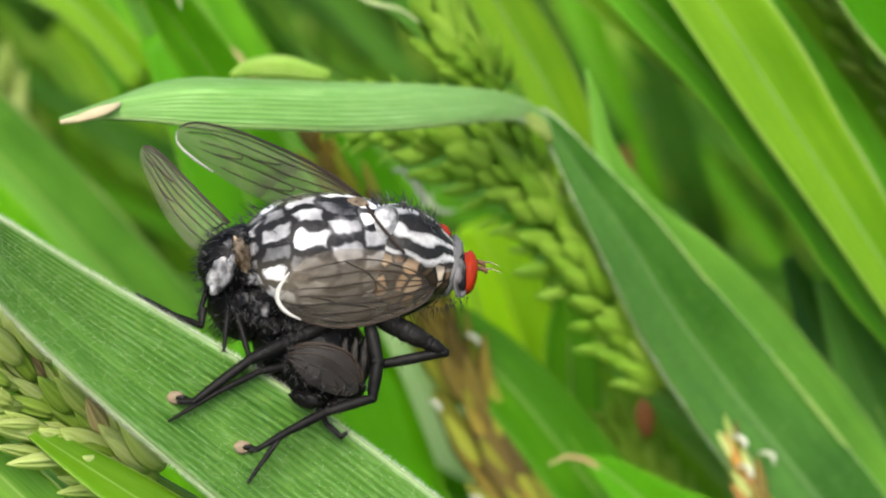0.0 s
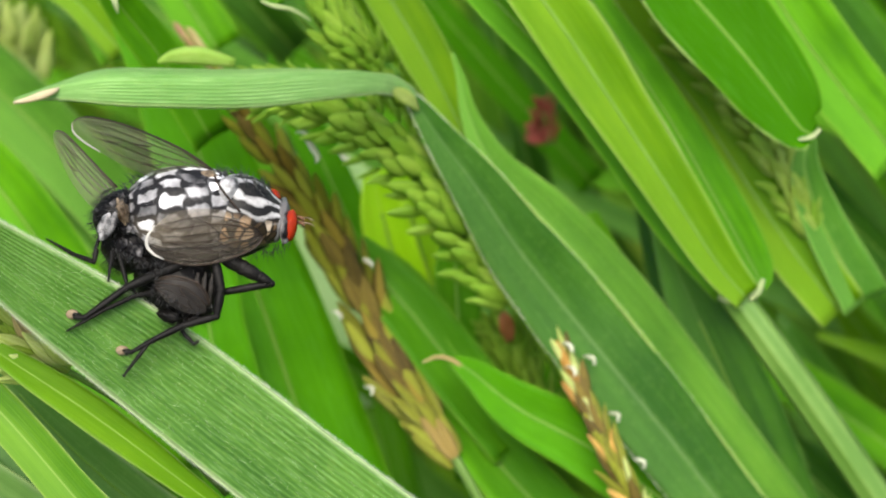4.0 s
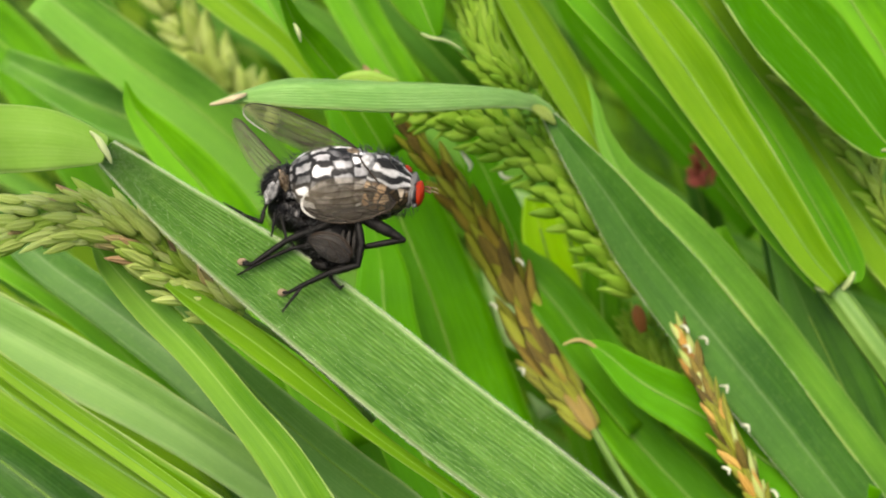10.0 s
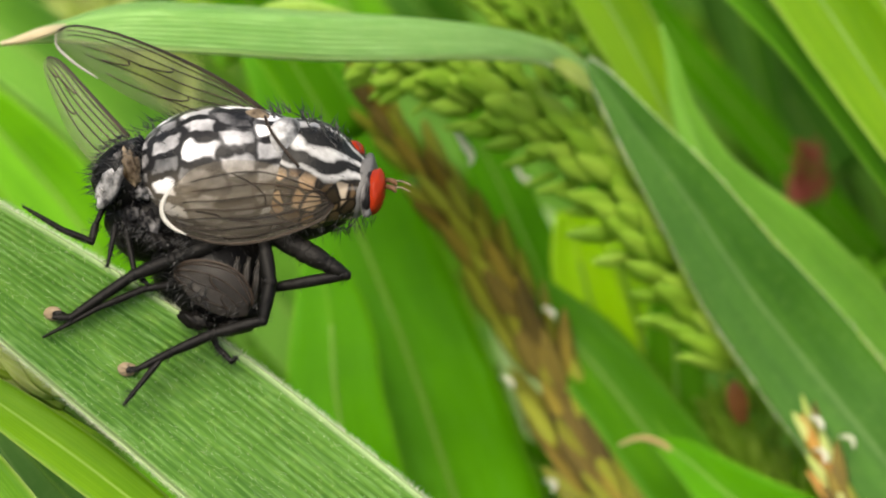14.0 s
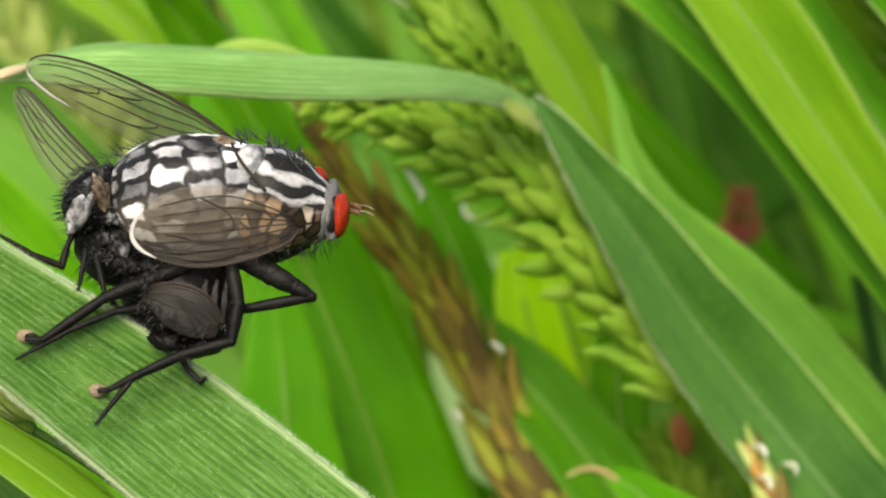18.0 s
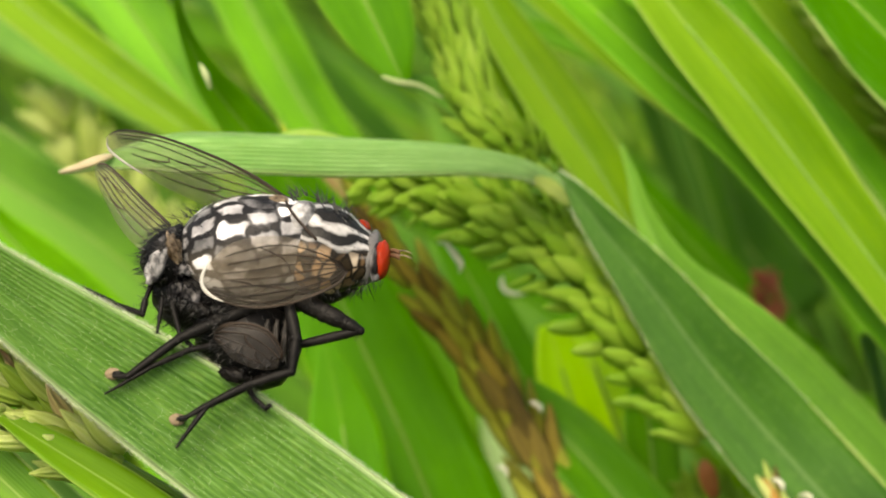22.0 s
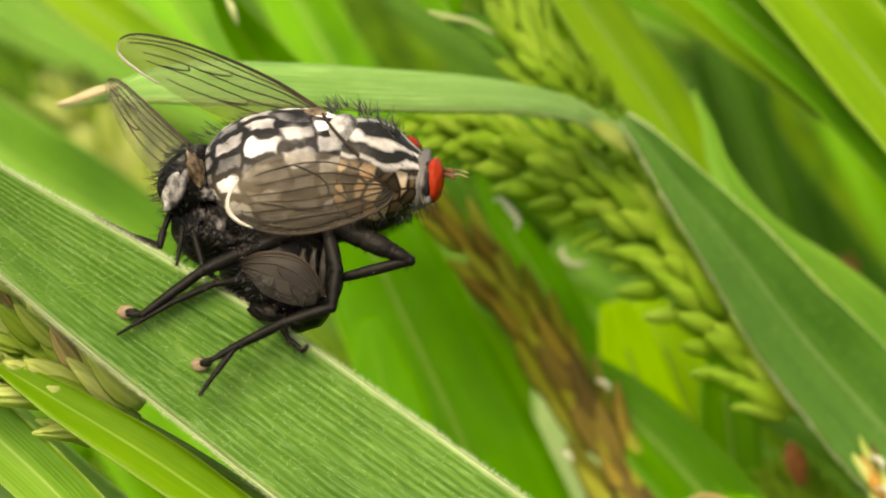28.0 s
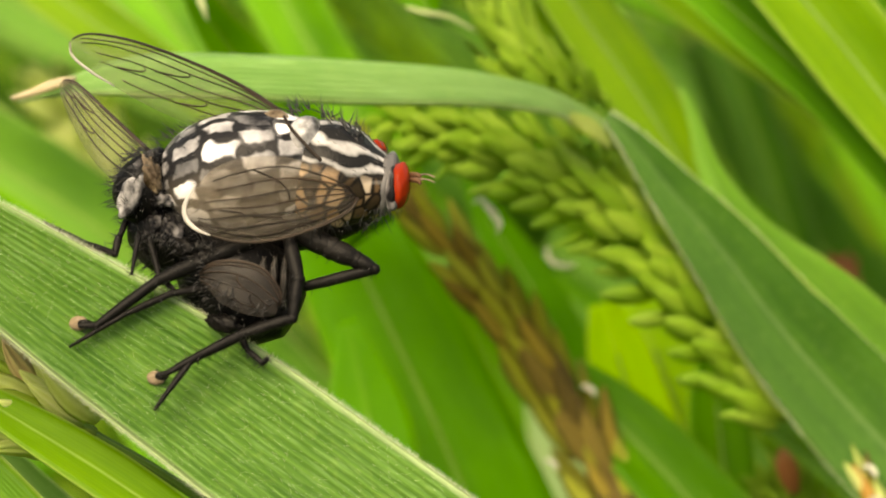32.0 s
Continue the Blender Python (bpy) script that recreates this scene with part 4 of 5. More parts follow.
spike([(24.5, 27.0, -32.5), (22.0, 27.0, -28.0), (18.7, 27.4, -21.6), (16.8, 29.0, -17.7), (15.3, 30.0, -14.4)], 130, 2.5, 0.6, [HUSK_BROWN, HUSK_OLIVE, HUSK_OLIVE, HUSK_ORANGE, HUSK_PALE], "small orange-brown grass seed head with a dry tip", seed=5, angle=10, plump=0.7, core=0.9, core_material=HUSK_OLIVE)
spike([(-5.0, 7.0, -20.5), (-8.0, 6.0, -17.4), (-11.2, 5.2, -15.0), (-14.0, 4.5, -13.2), (-18.1, 3.0, -10.1), (-22.2, 1.5, -7.8), (-27.2, 0.5, -8.0)], 230, 2.7, 1.9, [HUSK_PALE, HUSK_PALE, HUSK_LIME, HUSK_PALE, HUSK_PALE, HUSK_LIME, HUSK_PALE, HUSK_PALE, HUSK_PALE, HUSK_PALE, HUSK_PALE, HUSK_PINK], "pale green grass seed head with pinkish tips under the leaf", seed=27, angle=19, plump=0.82, taper=0.2, start=0.47, core=0.9, core_material=HUSK_LIME)
leaf(HUSK_PINK, [(7.6, 32.6, -17.3, 0.13), (8.5, 32.4, -16.9, 0.21), (9.5, 32.2, -17.1, 0.25), (10.5, 32.2, -17.8, 0.21)], "reddish dry tip of a curled grass leaf", n=16, across=4, fold=0.2)
ear([(32.9, 34.0, -9.1), (29.4, 34.0, -2.8), (25.5, 34.0, 2.1), (21.7, 34.0, 7.1), (18.3, 34.0, 11.6)], 30, 5, 2.0, 0.50, 1.1, 24, [HUSK_LIME], [HUSK_LIME, HUSK_LEAF], "green grass seed head between broad leaves", 7, HUSK_DEEP)
ear([(6.4, 36.0, -1.4), (3.7, 31.0, 1.9), (1.6, 30.0, 3.9), (0.4, 30.0, 7.5), (-1.9, 30.0, 12.3), (-3.6, 30.5, 16.5)], 30, 5, 1.7, 0.48, 1.25, 17, [HUSK_LEAF], [HUSK_LEAF], "green grass seed head behind the bent leaf", 8, HUSK_DEEP, roll=0.4, lift=0.12)
ear([(17.7, 41.0, -24.5), (15.9, 41.0, -21.0), (14.3, 41.0, -18.0), (12.9, 41.0, -15.6)], 14, 5, 1.7, 0.5, 1.5, 26, [HUSK_LEAF], [HUSK_LEAF], "small green grass seed head deep in the stand", 28, HUSK_DEEP)
spike([(-19.9, 75.0, -2.6), (-22.0, 75.0, 1.0), (-25.1, 75.0, 5.0), (-28.7, 75.0, 11.1)], 70, 4.0, 2.0, [HUSK_PALE], "pale yellow-green grass seed head, far off", seed=9, angle=35)

# small cream anthers hanging from the seed heads
def anthers(places, label="curled cream anther hanging from a seed head"):
    rng = random.Random(5)
    for p in places:
        q = Vector(p)
        r = [rng.uniform(-0.5, 0.5) for k in range(6)]
        pts = [(*(q + Vector((-0.2, 0.3, 0.1))), 0.12), (*(q + Vector((0.1 + r[0] * 0.3, -0.2, 0.15))), 0.24), (*(q + Vector((0.3, -0.4, -0.05 + r[1] * 0.3))), 0.26), (*(q + Vector((0.32 + r[2] * 0.2, -0.4, -0.35))), 0.14)]
        tagged(link("anther", tube(pts, 12, 6), CREAM, base=q), label, "anther", "cream anthers")


anthers([(-0.5, 31.0, -2.9), (4.1, 36.0, -11.3), (16.2, 29.0, -15.6), (17.6, 29.0, -16.4), (16.4, 28.5, -17.0), (19.1, 28.0, -19.8), (20.6, 27.0, -22.5), (22.8, 27.0, -27.2), (19.3, 27.0, -25.6), (2.2, 36.0, -14.7), (4.4, 36.0, -19.6)])
tagged(link("petal", tube([(2.6, 39.8, -4.1, 0.08), (2.5, 39.6, -4.5, 0.22), (2.8, 39.5, -4.95, 0.30), (3.4, 39.6, -5.1, 0.24), (3.9, 39.8, -5.0, 0.08)], 18, 8), CREAM, base=(2.9, 39.5, -5.0)), "curled white petal caught between the seed heads", "petal")
husk_row = [(-7.9, 45.0, 2.8), (-7.0, 45.0, 2.5)]
for p in husk_row:
    q = Vector(p)
    tagged(link("dry_husk", tube([(*(q + Vector((-0.6, 0, 0.8))), 0.1), (*(q + Vector((-0.2, 0, 0.3))), 0.5), (*(q + Vector((0.5, 0, -0.6))), 0.5), (*(q + Vector((2.2, 0.5, -2.6))), 0.2)], 14, 7), HUSK_PINK, base=q), "reddish dry husk tip above the bent leaf", "dry husk")
spike([(21.0, 73.0, -5.9), (20.7, 73.0, -5.0), (20.4, 72.5, -3.8), (20.2, 72.0, -2.5)], 36, 1.4, 1.0, [RED], "dull red sorrel flower head, far off in the grass", name="flower_head", seed=13, angle=40)
for p, k in (((-33.2, 60.0, -19.2), 1), ((-35.7, 60.0, -23.3), 2), ((-11.0, 85.0, 10.6), 3)):
    q = Vector(p)
    leaf(TIP_DRY, [(q.x - 0.6, q.y, q.z + 0.8, 0.3), (q.x, q.y, q.z, 1.0), (q.x + 0.8, q.y + 0.5, q.z - 0.8, 1.0), (q.x + 1.8, q.y + 2, q.z - 2.4, 0.3)], "scrap of dry straw-coloured leaf", n=14, across=4)

spike([(-11.7, 88.0, 8.6), (-11.4, 88.0, 9.8), (-11.2, 88.0, 10.9), (-11.1, 88.0, 11.9)], 40, 2.0, 2.2, [YELLOW, HUSK_PALE], "small yellow flower head, far off in the grass", name="flower_head", seed=14, angle=50)
spike([(4.1, 150.0, 1.4), (4.1, 150.0, 2.2), (4.0, 150.0, 3.1), (4.0, 150.0, 4.1)], 34, 1.7, 1.6, [WHITE], "small white flower head, far off in the grass", name="flower_head", seed=15, angle=50)
tagged(link("petal", tube([(-0.4, 28.9, -2.9, 0.08), (-0.1, 28.7, -3.2, 0.28), (0.2, 28.6, -3.6, 0.42), (0.5, 28.7, -4.1, 0.34), (0.4, 28.9, -4.5, 0.10)], 18, 8), CREAM, base=(0.2, 28.6, -3.6)), "small white petal caught at the tip of the brown seed head", "petal")
redtip = (13.2, 36.0, -14.9)
leaf(RED_TIP, [(redtip[0] - 0.1, redtip[1], redtip[2] + 0.5, 0.2), (redtip[0], redtip[1], redtip[2], 0.9), (redtip[0] + 0.2, redtip[1] + 0.3, redtip[2] - 0.7, 1.0), (redtip[0] + 0.5, redtip[1] + 1, redtip[2] - 1.6, 0.5)], "reddish withered tip of a grass leaf", n=14, across=4)

# ---- flies ----
FLY = Vector((-6.93, 1.00, -5.75))


def fly_skin(name, pattern, dark, pale, tan=(0.30, 0.20, 0.10), gloss=0.38, tan_share=0.7, flank=(0.13, 0.24)):
    """Bristly insect skin with pale dusting: 'check' squares on the hind body, 'stripe' bands on the chest, 'plain' dark."""
    m, nt, p, out = shader(name)
    uv = nt.nodes.new("ShaderNodeUVMap")
    sep = nt.nodes.new("ShaderNodeSeparateXYZ")
    nt.links.new(uv.outputs["UV"], sep.inputs[0])
    geo = nt.nodes.new("ShaderNodeTexCoord")
    fine = node(nt, "TexNoise", Scale=1500.0, Detail=4.0, Roughness=0.65)
    broad = node(nt, "TexNoise", Scale=520.0, Detail=3.0)
    for n in (fine, broad):
        nt.links.new(geo.outputs["Object"], n.inputs["Vector"])
    wob = maths(nt, "MULTIPLY_ADD", broad.outputs["Fac"], 0.26, -0.13)
    u, v = maths(nt, "ADD", sep.outputs[0], wob), maths(nt, "ADD", sep.outputs[1], maths(nt, "MULTIPLY", wob, 0.26))
    mid = maths(nt, "ABSOLUTE", maths(nt, "SUBTRACT", v, 0.5))
    if pattern == "check":
        # tergites across, rows of silver squares along, shifted from one tergite to the next
        jit = node(nt, "TexNoise", Scale=1100.0, Detail=2.0)
        nt.links.new(geo.outputs["Object"], jit.inputs["Vector"])
        U = maths(nt, "ADD", maths(nt, "MULTIPLY_ADD", u, 4.7, 0.15), maths(nt, "MULTIPLY_ADD", jit.outputs["Fac"], 0.5, -0.25))
        seg = maths(nt, "FLOOR", U)
        V = maths(nt, "ADD", maths(nt, "MULTIPLY", v, 14.4), maths(nt, "MULTIPLY", seg, 0.45))
        V = maths(nt, "ADD", V, maths(nt, "MULTIPLY_ADD", jit.outputs["Fac"], -0.9, 0.45))
        fu, fv = maths(nt, "FRACT", U), maths(nt, "FRACT", V)
        def band(x, lo, hi):
            r = nt.nodes.new("ShaderNodeMapRange")
            r.interpolation_type = "SMOOTHSTEP"
            r.inputs["From Min"].default_value, r.inputs["From Max"].default_value = lo, hi
            nt.links.new(x, r.inputs["Value"])
            return r.outputs[0]
        gap = maths(nt, "MULTIPLY", band(maths(nt, "PINGPONG", fu, 0.5), 0.0, 0.16), band(maths(nt, "PINGPONG", fv, 0.5), 0.09, 0.26))
        fade = maths(nt, "MINIMUM", maths(nt, "MAXIMUM", maths(nt, "MULTIPLY_ADD", broad.outputs["Fac"], 3.0, -0.5), 0.7), 1.0)
        gap = maths(nt, "SUBTRACT", 1.0, maths(nt, "MULTIPLY", maths(nt, "SUBTRACT", 1.0, gap), fade))
        comb = nt.nodes.new("ShaderNodeCombineXYZ")
        nt.links.new(seg, comb.inputs[0])
        nt.links.new(maths(nt, "FLOOR", V), comb.inputs[1])
        cellrand = nt.nodes.new("ShaderNodeTexWhiteNoise")
        cellrand.noise_dimensions = "2D"
        nt.links.new(comb.outputs[0], cellrand.inputs["Vector"])
        tone = maths(nt, "MULTIPLY_ADD", cellrand.outputs["Value"], 0.85, 0.2)
        tone = maths(nt, "MULTIPLY", tone, maths(nt, "MULTIPLY_ADD", fu, -0.45, 1.25))
        mott = node(nt, "TexNoise", Scale=900.0, Detail=4.0)
        nt.links.new(geo.outputs["Object"], mott.inputs["Vector"])
        cell = maths(nt, "ADD", maths(nt, "MULTIPLY", gap, tone), maths(nt, "MULTIPLY_ADD", mott.outputs["Fac"], 1.1, -0.55))
        pale_fac = maths(nt, "ADD", cell, maths(nt, "MULTIPLY_ADD", fine.outputs["Fac"], 0.3, -0.15))
        stops = [(0.10, dark), (0.36, tuple(0.16 * c for c in pale)), (0.66, tuple(0.5 * c for c in pale)), (0.95, pale)]
    elif pattern == "stripe":
        slow = node(nt, "TexNoise", Scale=460.0, Detail=3.0)
        nt.links.new(geo.outputs["Object"], slow.inputs["Vector"])
        bent_mid = maths(nt, "ADD", mid, maths(nt, "MULTIPLY_ADD", slow.outputs["Fac"], 0.15, -0.075))
        b = maths(nt, "COSINE", maths(nt, "MULTIPLY", bent_mid, 86.0))
        pale_fac = maths(nt, "ADD", maths(nt, "MULTIPLY_ADD", b, -0.6, 0.36), maths(nt, "MULTIPLY_ADD", fine.outputs["Fac"], 0.9, -0.45))
        pale_fac = maths(nt, "ADD", pale_fac, maths(nt, "MULTIPLY_ADD", broad.outputs["Fac"], 1.6, -0.85))
        stops = [(0.22, dark), (0.5, tuple(0.4 * c for c in pale)), (1.0, pale)]
    elif pattern == "patch":
        pale_fac = maths(nt, "ADD", maths(nt, "MULTIPLY_ADD", broad.outputs["Fac"], 1.7, -0.5), maths(nt, "MULTIPLY", fine.outputs["Fac"], 0.3))
        stops = [(0.52, dark), (0.64, tuple(0.35 * c for c in pale)), (0.8, pale)]
    elif pattern == "dust":
        pale_fac = maths(nt, "ADD", maths(nt, "MULTIPLY_ADD", broad.outputs["Fac"], 1.5, -0.4), maths(nt, "MULTIPLY_ADD", fine.outputs["Fac"], 1.2, -0.5))
        stops = [(0.18, dark), (0.42, tuple(0.4 * c for c in pale)), (0.72, pale)]
    else:
        pale_fac = maths(nt, "ADD", maths(nt, "MULTIPLY", fine.outputs["Fac"], 0.7), maths(nt, "MULTIPLY_ADD", broad.outputs["Fac"], 0.9, -0.45))
        stops = [(0.3, dark), (0.75, tuple(0.3 * c for c in pale)), (0.95, pale)]
    base = ramp(nt, pale_fac, stops)
    low = nt.nodes.new("ShaderNodeMapRange")
    for key, value in (("From Min", flank[0]), ("From Max", flank[1]), ("To Min", 0.0), ("To Max", tan_share)):
        low.inputs[key].default_value = value
    nt.links.new(mid, low.inputs["Value"])
    if pattern == "stripe":
        # the flank: a mosaic of brown, cream and black plates round the wing base
        net, patch = node(nt, "TexVoronoi", Scale=1900.0, Randomness=0.9), node(nt, "TexVoronoi", Scale=1900.0, Randomness=0.9)
        net.feature = "DISTANCE_TO_EDGE"
        warp = mixed(nt, 0.0007, geo.outputs["Object"], broad.outputs["Color"], "ADD")
        for n in (net, patch):
            nt.links.new(warp, n.inputs["Vector"])
        rgb = nt.nodes.new("ShaderNodeSeparateColor")
        nt.links.new(patch.outputs["Color"], rgb.inputs[0])
        plates = ramp(nt, rgb.outputs[0], [(0.0, (0.012, 0.010, 0.008)), (0.3, (0.05, 0.035, 0.02)), (0.55, (0.24, 0.15, 0.08)), (0.8, (0.40, 0.30, 0.20)), (1.0, (0.56, 0.52, 0.46))])
        tan = mixed(nt, ramp(nt, net.outputs["Distance"], [(0.04, (1, 1, 1)), (0.16, (0, 0, 0))]), plates, (0.010, 0.008, 0.006))
        base = mixed(nt, maths(nt, "MINIMUM", low.outputs[0], 1.0), base, tan)
    else:
        base = mixed(nt, maths(nt, "MINIMUM", maths(nt, "MULTIPLY", low.outputs[0], broad.outputs["Fac"]), 1.0), base, tan)
    nt.links.new(base, p.inputs["Base Color"])
    p.inputs["Roughness"].default_value = gloss
    p.inputs["Specular IOR Level"].default_value = 0.1
    bump = node(nt, "Bump", Strength=0.6, Distance=0.00015)
    nt.links.new(fine.outputs["Fac"], bump.inputs["Height"])
    nt.links.new(bump.outputs[0], p.inputs["Normal"])
    return m


def gauze(name, tint, share, through_tint, shine=0.3, streak=0.35):
    """Insect wing: clear, faintly smoky, pleated along its length, with a little gloss."""
    m, nt, p, out = shader(name)
    uv = nt.nodes.new("ShaderNodeUVMap")
    stretch = nt.nodes.new("ShaderNodeMapping")
    stretch.inputs["Scale"].default_value = (3.0, 15.0, 1.0)
    nt.links.new(uv.outputs["UV"], stretch.inputs["Vector"])
    n = node(nt, "TexNoise", Scale=1.0, Detail=4.0, Roughness=0.6)
    nt.links.new(stretch.outputs[0], n.inputs["Vector"])
    nt.links.new(ramp(nt, n.outputs["Fac"], [(0.3, tuple(0.4 * c for c in tint)), (0.72, tint)]), p.inputs["Base Color"])
    p.inputs["Roughness"].default_value = 0.35
    p.inputs["Specular IOR Level"].default_value = shine
    bump = node(nt, "Bump", Strength=0.5, Distance=0.0001)
    nt.links.new(n.outputs["Fac"], bump.inputs["Height"])
    nt.links.new(bump.outputs[0], p.inputs["Normal"])
    clear = nt.nodes.new("ShaderNodeBsdfTransparent")
    clear.inputs["Color"].default_value = (*through_tint, 1)
    mix = nt.nodes.new("ShaderNodeMixShader")
    nt.links.new(maths(nt, "MAXIMUM", maths(nt, "MULTIPLY_ADD", n.outputs["Fac"], streak, share - 0.5 * streak), 0.02), mix.inputs[0])
    nt.links.new(clear.outputs[0], mix.inputs[1])
    nt.links.new(p.outputs[0], mix.inputs[2])
    nt.links.new(mix.outputs[0], out.inputs["Surface"])
    return m


CHECK = fly_skin("fly_chequer", "check", (0.010, 0.010, 0.011), (0.74, 0.74, 0.77), tan=(0.21, 0.18, 0.14), tan_share=0.7)
STRIPE = fly_skin("fly_stripe", "stripe", (0.012, 0.012, 0.012), (0.46, 0.46, 0.46), tan_share=1.0, flank=(0.12, 0.17))
BLACK = fly_skin("fly_dark", "plain", (0.0015, 0.0015, 0.0016), (0.020, 0.018, 0.017), tan=(0.008, 0.007, 0.006), gloss=0.45)
GREY = fly_skin("fly_grey", "plain", (0.05, 0.05, 0.052), (0.36, 0.36, 0.39), tan=(0.16, 0.16, 0.16))
TAN = fly_skin("fly_tan", "plain", (0.05, 0.028, 0.015), (0.34, 0.20, 0.12), tan=(0.18, 0.09, 0.05))
EYE = fly_skin("fly_eye", "plain", (0.20, 0.016, 0.004), (0.46, 0.08, 0.02), tan=(0.22, 0.02, 0.008), gloss=0.25)
PAD = fly_skin("fly_pad", "plain", (0.16, 0.12, 0.075), (0.62, 0.54, 0.38), tan=(0.2, 0.15, 0.1))
PATCHY = fly_skin("fly_patchy", "patch", (0.004, 0.004, 0.005), (0.40, 0.39, 0.40), tan=(0.02, 0.018, 0.015), tan_share=0.2)
PLEURA = fly_skin("fly_pleura", "dust", (0.006, 0.006, 0.006), (0.055, 0.05, 0.045), tan=(0.02, 0.018, 0.015), tan_share=0.2)
DUST = fly_skin("fly_dust", "dust", (0.02, 0.02, 0.022), (0.52, 0.52, 0.53), tan=(0.1, 0.09, 0.08), tan_share=0.1)
MOTTLE = fly_skin("fly_mottle", "dust", (0.012, 0.008, 0.004), (0.34, 0.27, 0.19), tan=(0.1, 0.05, 0.02), tan_share=0.2)
LEG = fly_skin("fly_leg", "plain", (0.002, 0.002, 0.002), (0.032, 0.03, 0.028), tan=(0.010, 0.009, 0.008), gloss=0.5)
BRISTLE, _nt, _p, _o = shader("bristle")
_p.inputs["Base Color"].default_value, _p.inputs["Roughness"].default_value = (0.008, 0.008, 0.008, 1), 0.35
WING_CLEAR = gauze("wing_clear", (0.28, 0.28, 0.19), 0.17, (0.87, 0.89, 0.81), 0.4, 0.2)
WING_NEAR = gauze("wing_smoky", (0.42, 0.37, 0.30), 0.07, (0.94, 0.92, 0.89), 0.5, 0.16)
WING_DARK = gauze("wing_dark", (0.03, 0.026, 0.023), 0.72, (0.45, 0.42, 0.40), 0.15, 0.4)
VEIN = husky("wing_vein", [(0.1, (0.012, 0.008, 0.005)), (0.9, (0.07, 0.04, 0.022))])
# pale colour stands in for the highlight along the whitish wing edge
RIM_GLINT = husky("wing_rim", [(0.1, (0.42, 0.40, 0.36)), (0.9, (0.66, 0.64, 0.60))], glow=0.1)


def spot(p):
    return FLY + Vector(p[:3])


def barrel(a, b, back, radii, n=30, sides=40, squash=1.0):
    """A body segment from a to b; radii along it; u runs along, v round it with 0.5 on the back."""
    a, b = spot(a), spot(b)
    axis = (b - a).normalized()
    back = Vector(back)
    back = (back - axis * back.dot(axis)).normalized()
    side = axis.cross(back)
    prof = curve([(r,) for r in radii], n)
    bm = bmesh.new()
    layer = bm.loops.layers.uv.new("UVMap")
    rows = []
    for i in range(n):
        s = i / (n - 1)
        r = max(prof[i][0], 0.02)
        row = []
        for k in range(sides + 1):
            th = (k / sides - 0.5) * 6.2832
            row.append(a + (b - a) * s + back * (r * math.cos(th)) + side * (r * squash * math.sin(th)))
        rows.append(row)
    vs = [[bm.verts.new(q) for q in row[:-1]] for row in rows]
    for i in range(n - 1):
        for k in range(sides):
            f = bm.faces.new((vs[i][k], vs[i][(k + 1) % sides], vs[i + 1][(k + 1) % sides], vs[i + 1][k]))
            for lp, x in zip(f.loops, ((i, k), (i, k + 1), (i + 1, k + 1), (i + 1, k))):
                lp[layer].uv = (x[0] / (n - 1), x[1] / sides)
    bm.faces.new(vs[0][::-1])
    bm.faces.new(vs[-1])
    bmesh.ops.recalc_face_normals(bm, faces=bm.faces[:])
    return bm


def limb(points, n=None):
    return tube([(*spot(p), p[3]) for p in points], n or 4 * len(points), 8)


def leaf_front(x, z):
    """How far away the near face of the flies' leaf is at x, z, or None beside it."""
    hit = PERCH_TREE.ray_cast(Vector((x, -60, z)), Vector((0, 1, 0)))[0]
    return hit.y if hit else None


def leg(thing, points):
    """A bristly leg; where it passes in front of the leaf it lies on its face."""
    c = []
    for p, q in zip(points, points[1:]):
        for k in range(6):
            f = k / 6
            swell = 1 + 0.22 * math.sin(math.pi * f)
            c.append([a + (b - a) * f for a, b in zip(spot(p), spot(q))] + [(p[3] + (q[3] - p[3]) * f) * swell])
    c.append([*spot(points[-1]), points[-1][3]])
    rows = []
    for x, y, z, w in c:
        face = leaf_front(x, z)
        rows.append((x, min(y, face - 0.45 * w) if face is not None else y, z, w))
    ob = link("leg", tube(rows, 2 * len(rows), 8), LEG, thing, "black bristly leg")
    rng = random.Random(len(points))
    for k in range(6, len(rows) - 3, 6):
        x, y, z, w = rows[k]
        link("joint", ball((x, y, z), (0.58 * w, 0.55 * w, 0.58 * w), None, 10, 8), LEG, ob)
    bm = bmesh.new()
    for i in range(len(rows) * 4):
        x, y, z, w = rows[rng.randrange(len(rows))]
        d = Vector((rng.gauss(0, 1), rng.gauss(-0.3, 0.6), rng.gauss(0, 1))).normalized()
        q = Vector((x, y, z)) + d * w * 0.4
        s1 = d.orthogonal().normalized() * 0.018
        s2 = d.cross(s1)
        tip = bm.verts.new(q + d * rng.uniform(0.14, 0.34) + Vector((-0.08, 0, -0.05)))
        base = [bm.verts.new(q + s1 * math.cos(k) + s2 * math.sin(k)) for k in (0, 2.09, 4.19)]
        for k in range(3):
            bm.faces.new((base[k], base[(k + 1) % 3], tip))
    link("bristles", bm, BRISTLE, ob)
    return ob


def pad(thing, p, size):
    q = spot(p)
    face = leaf_front(q.x, q.z)
    if face is not None:
        q.y = face - 0.1
    foot = link("foot_pad", ball(q, size), PAD, thing, "pale foot pad")
    link("claw", ball(q + Vector((0.65 * size[0], -0.8 * size[1], 0.05 * size[2])), (0.75 * size[0], 0.5 * size[1], 0.42 * size[2]), None, 12, 8), BLACK, foot, "dark claw joint")


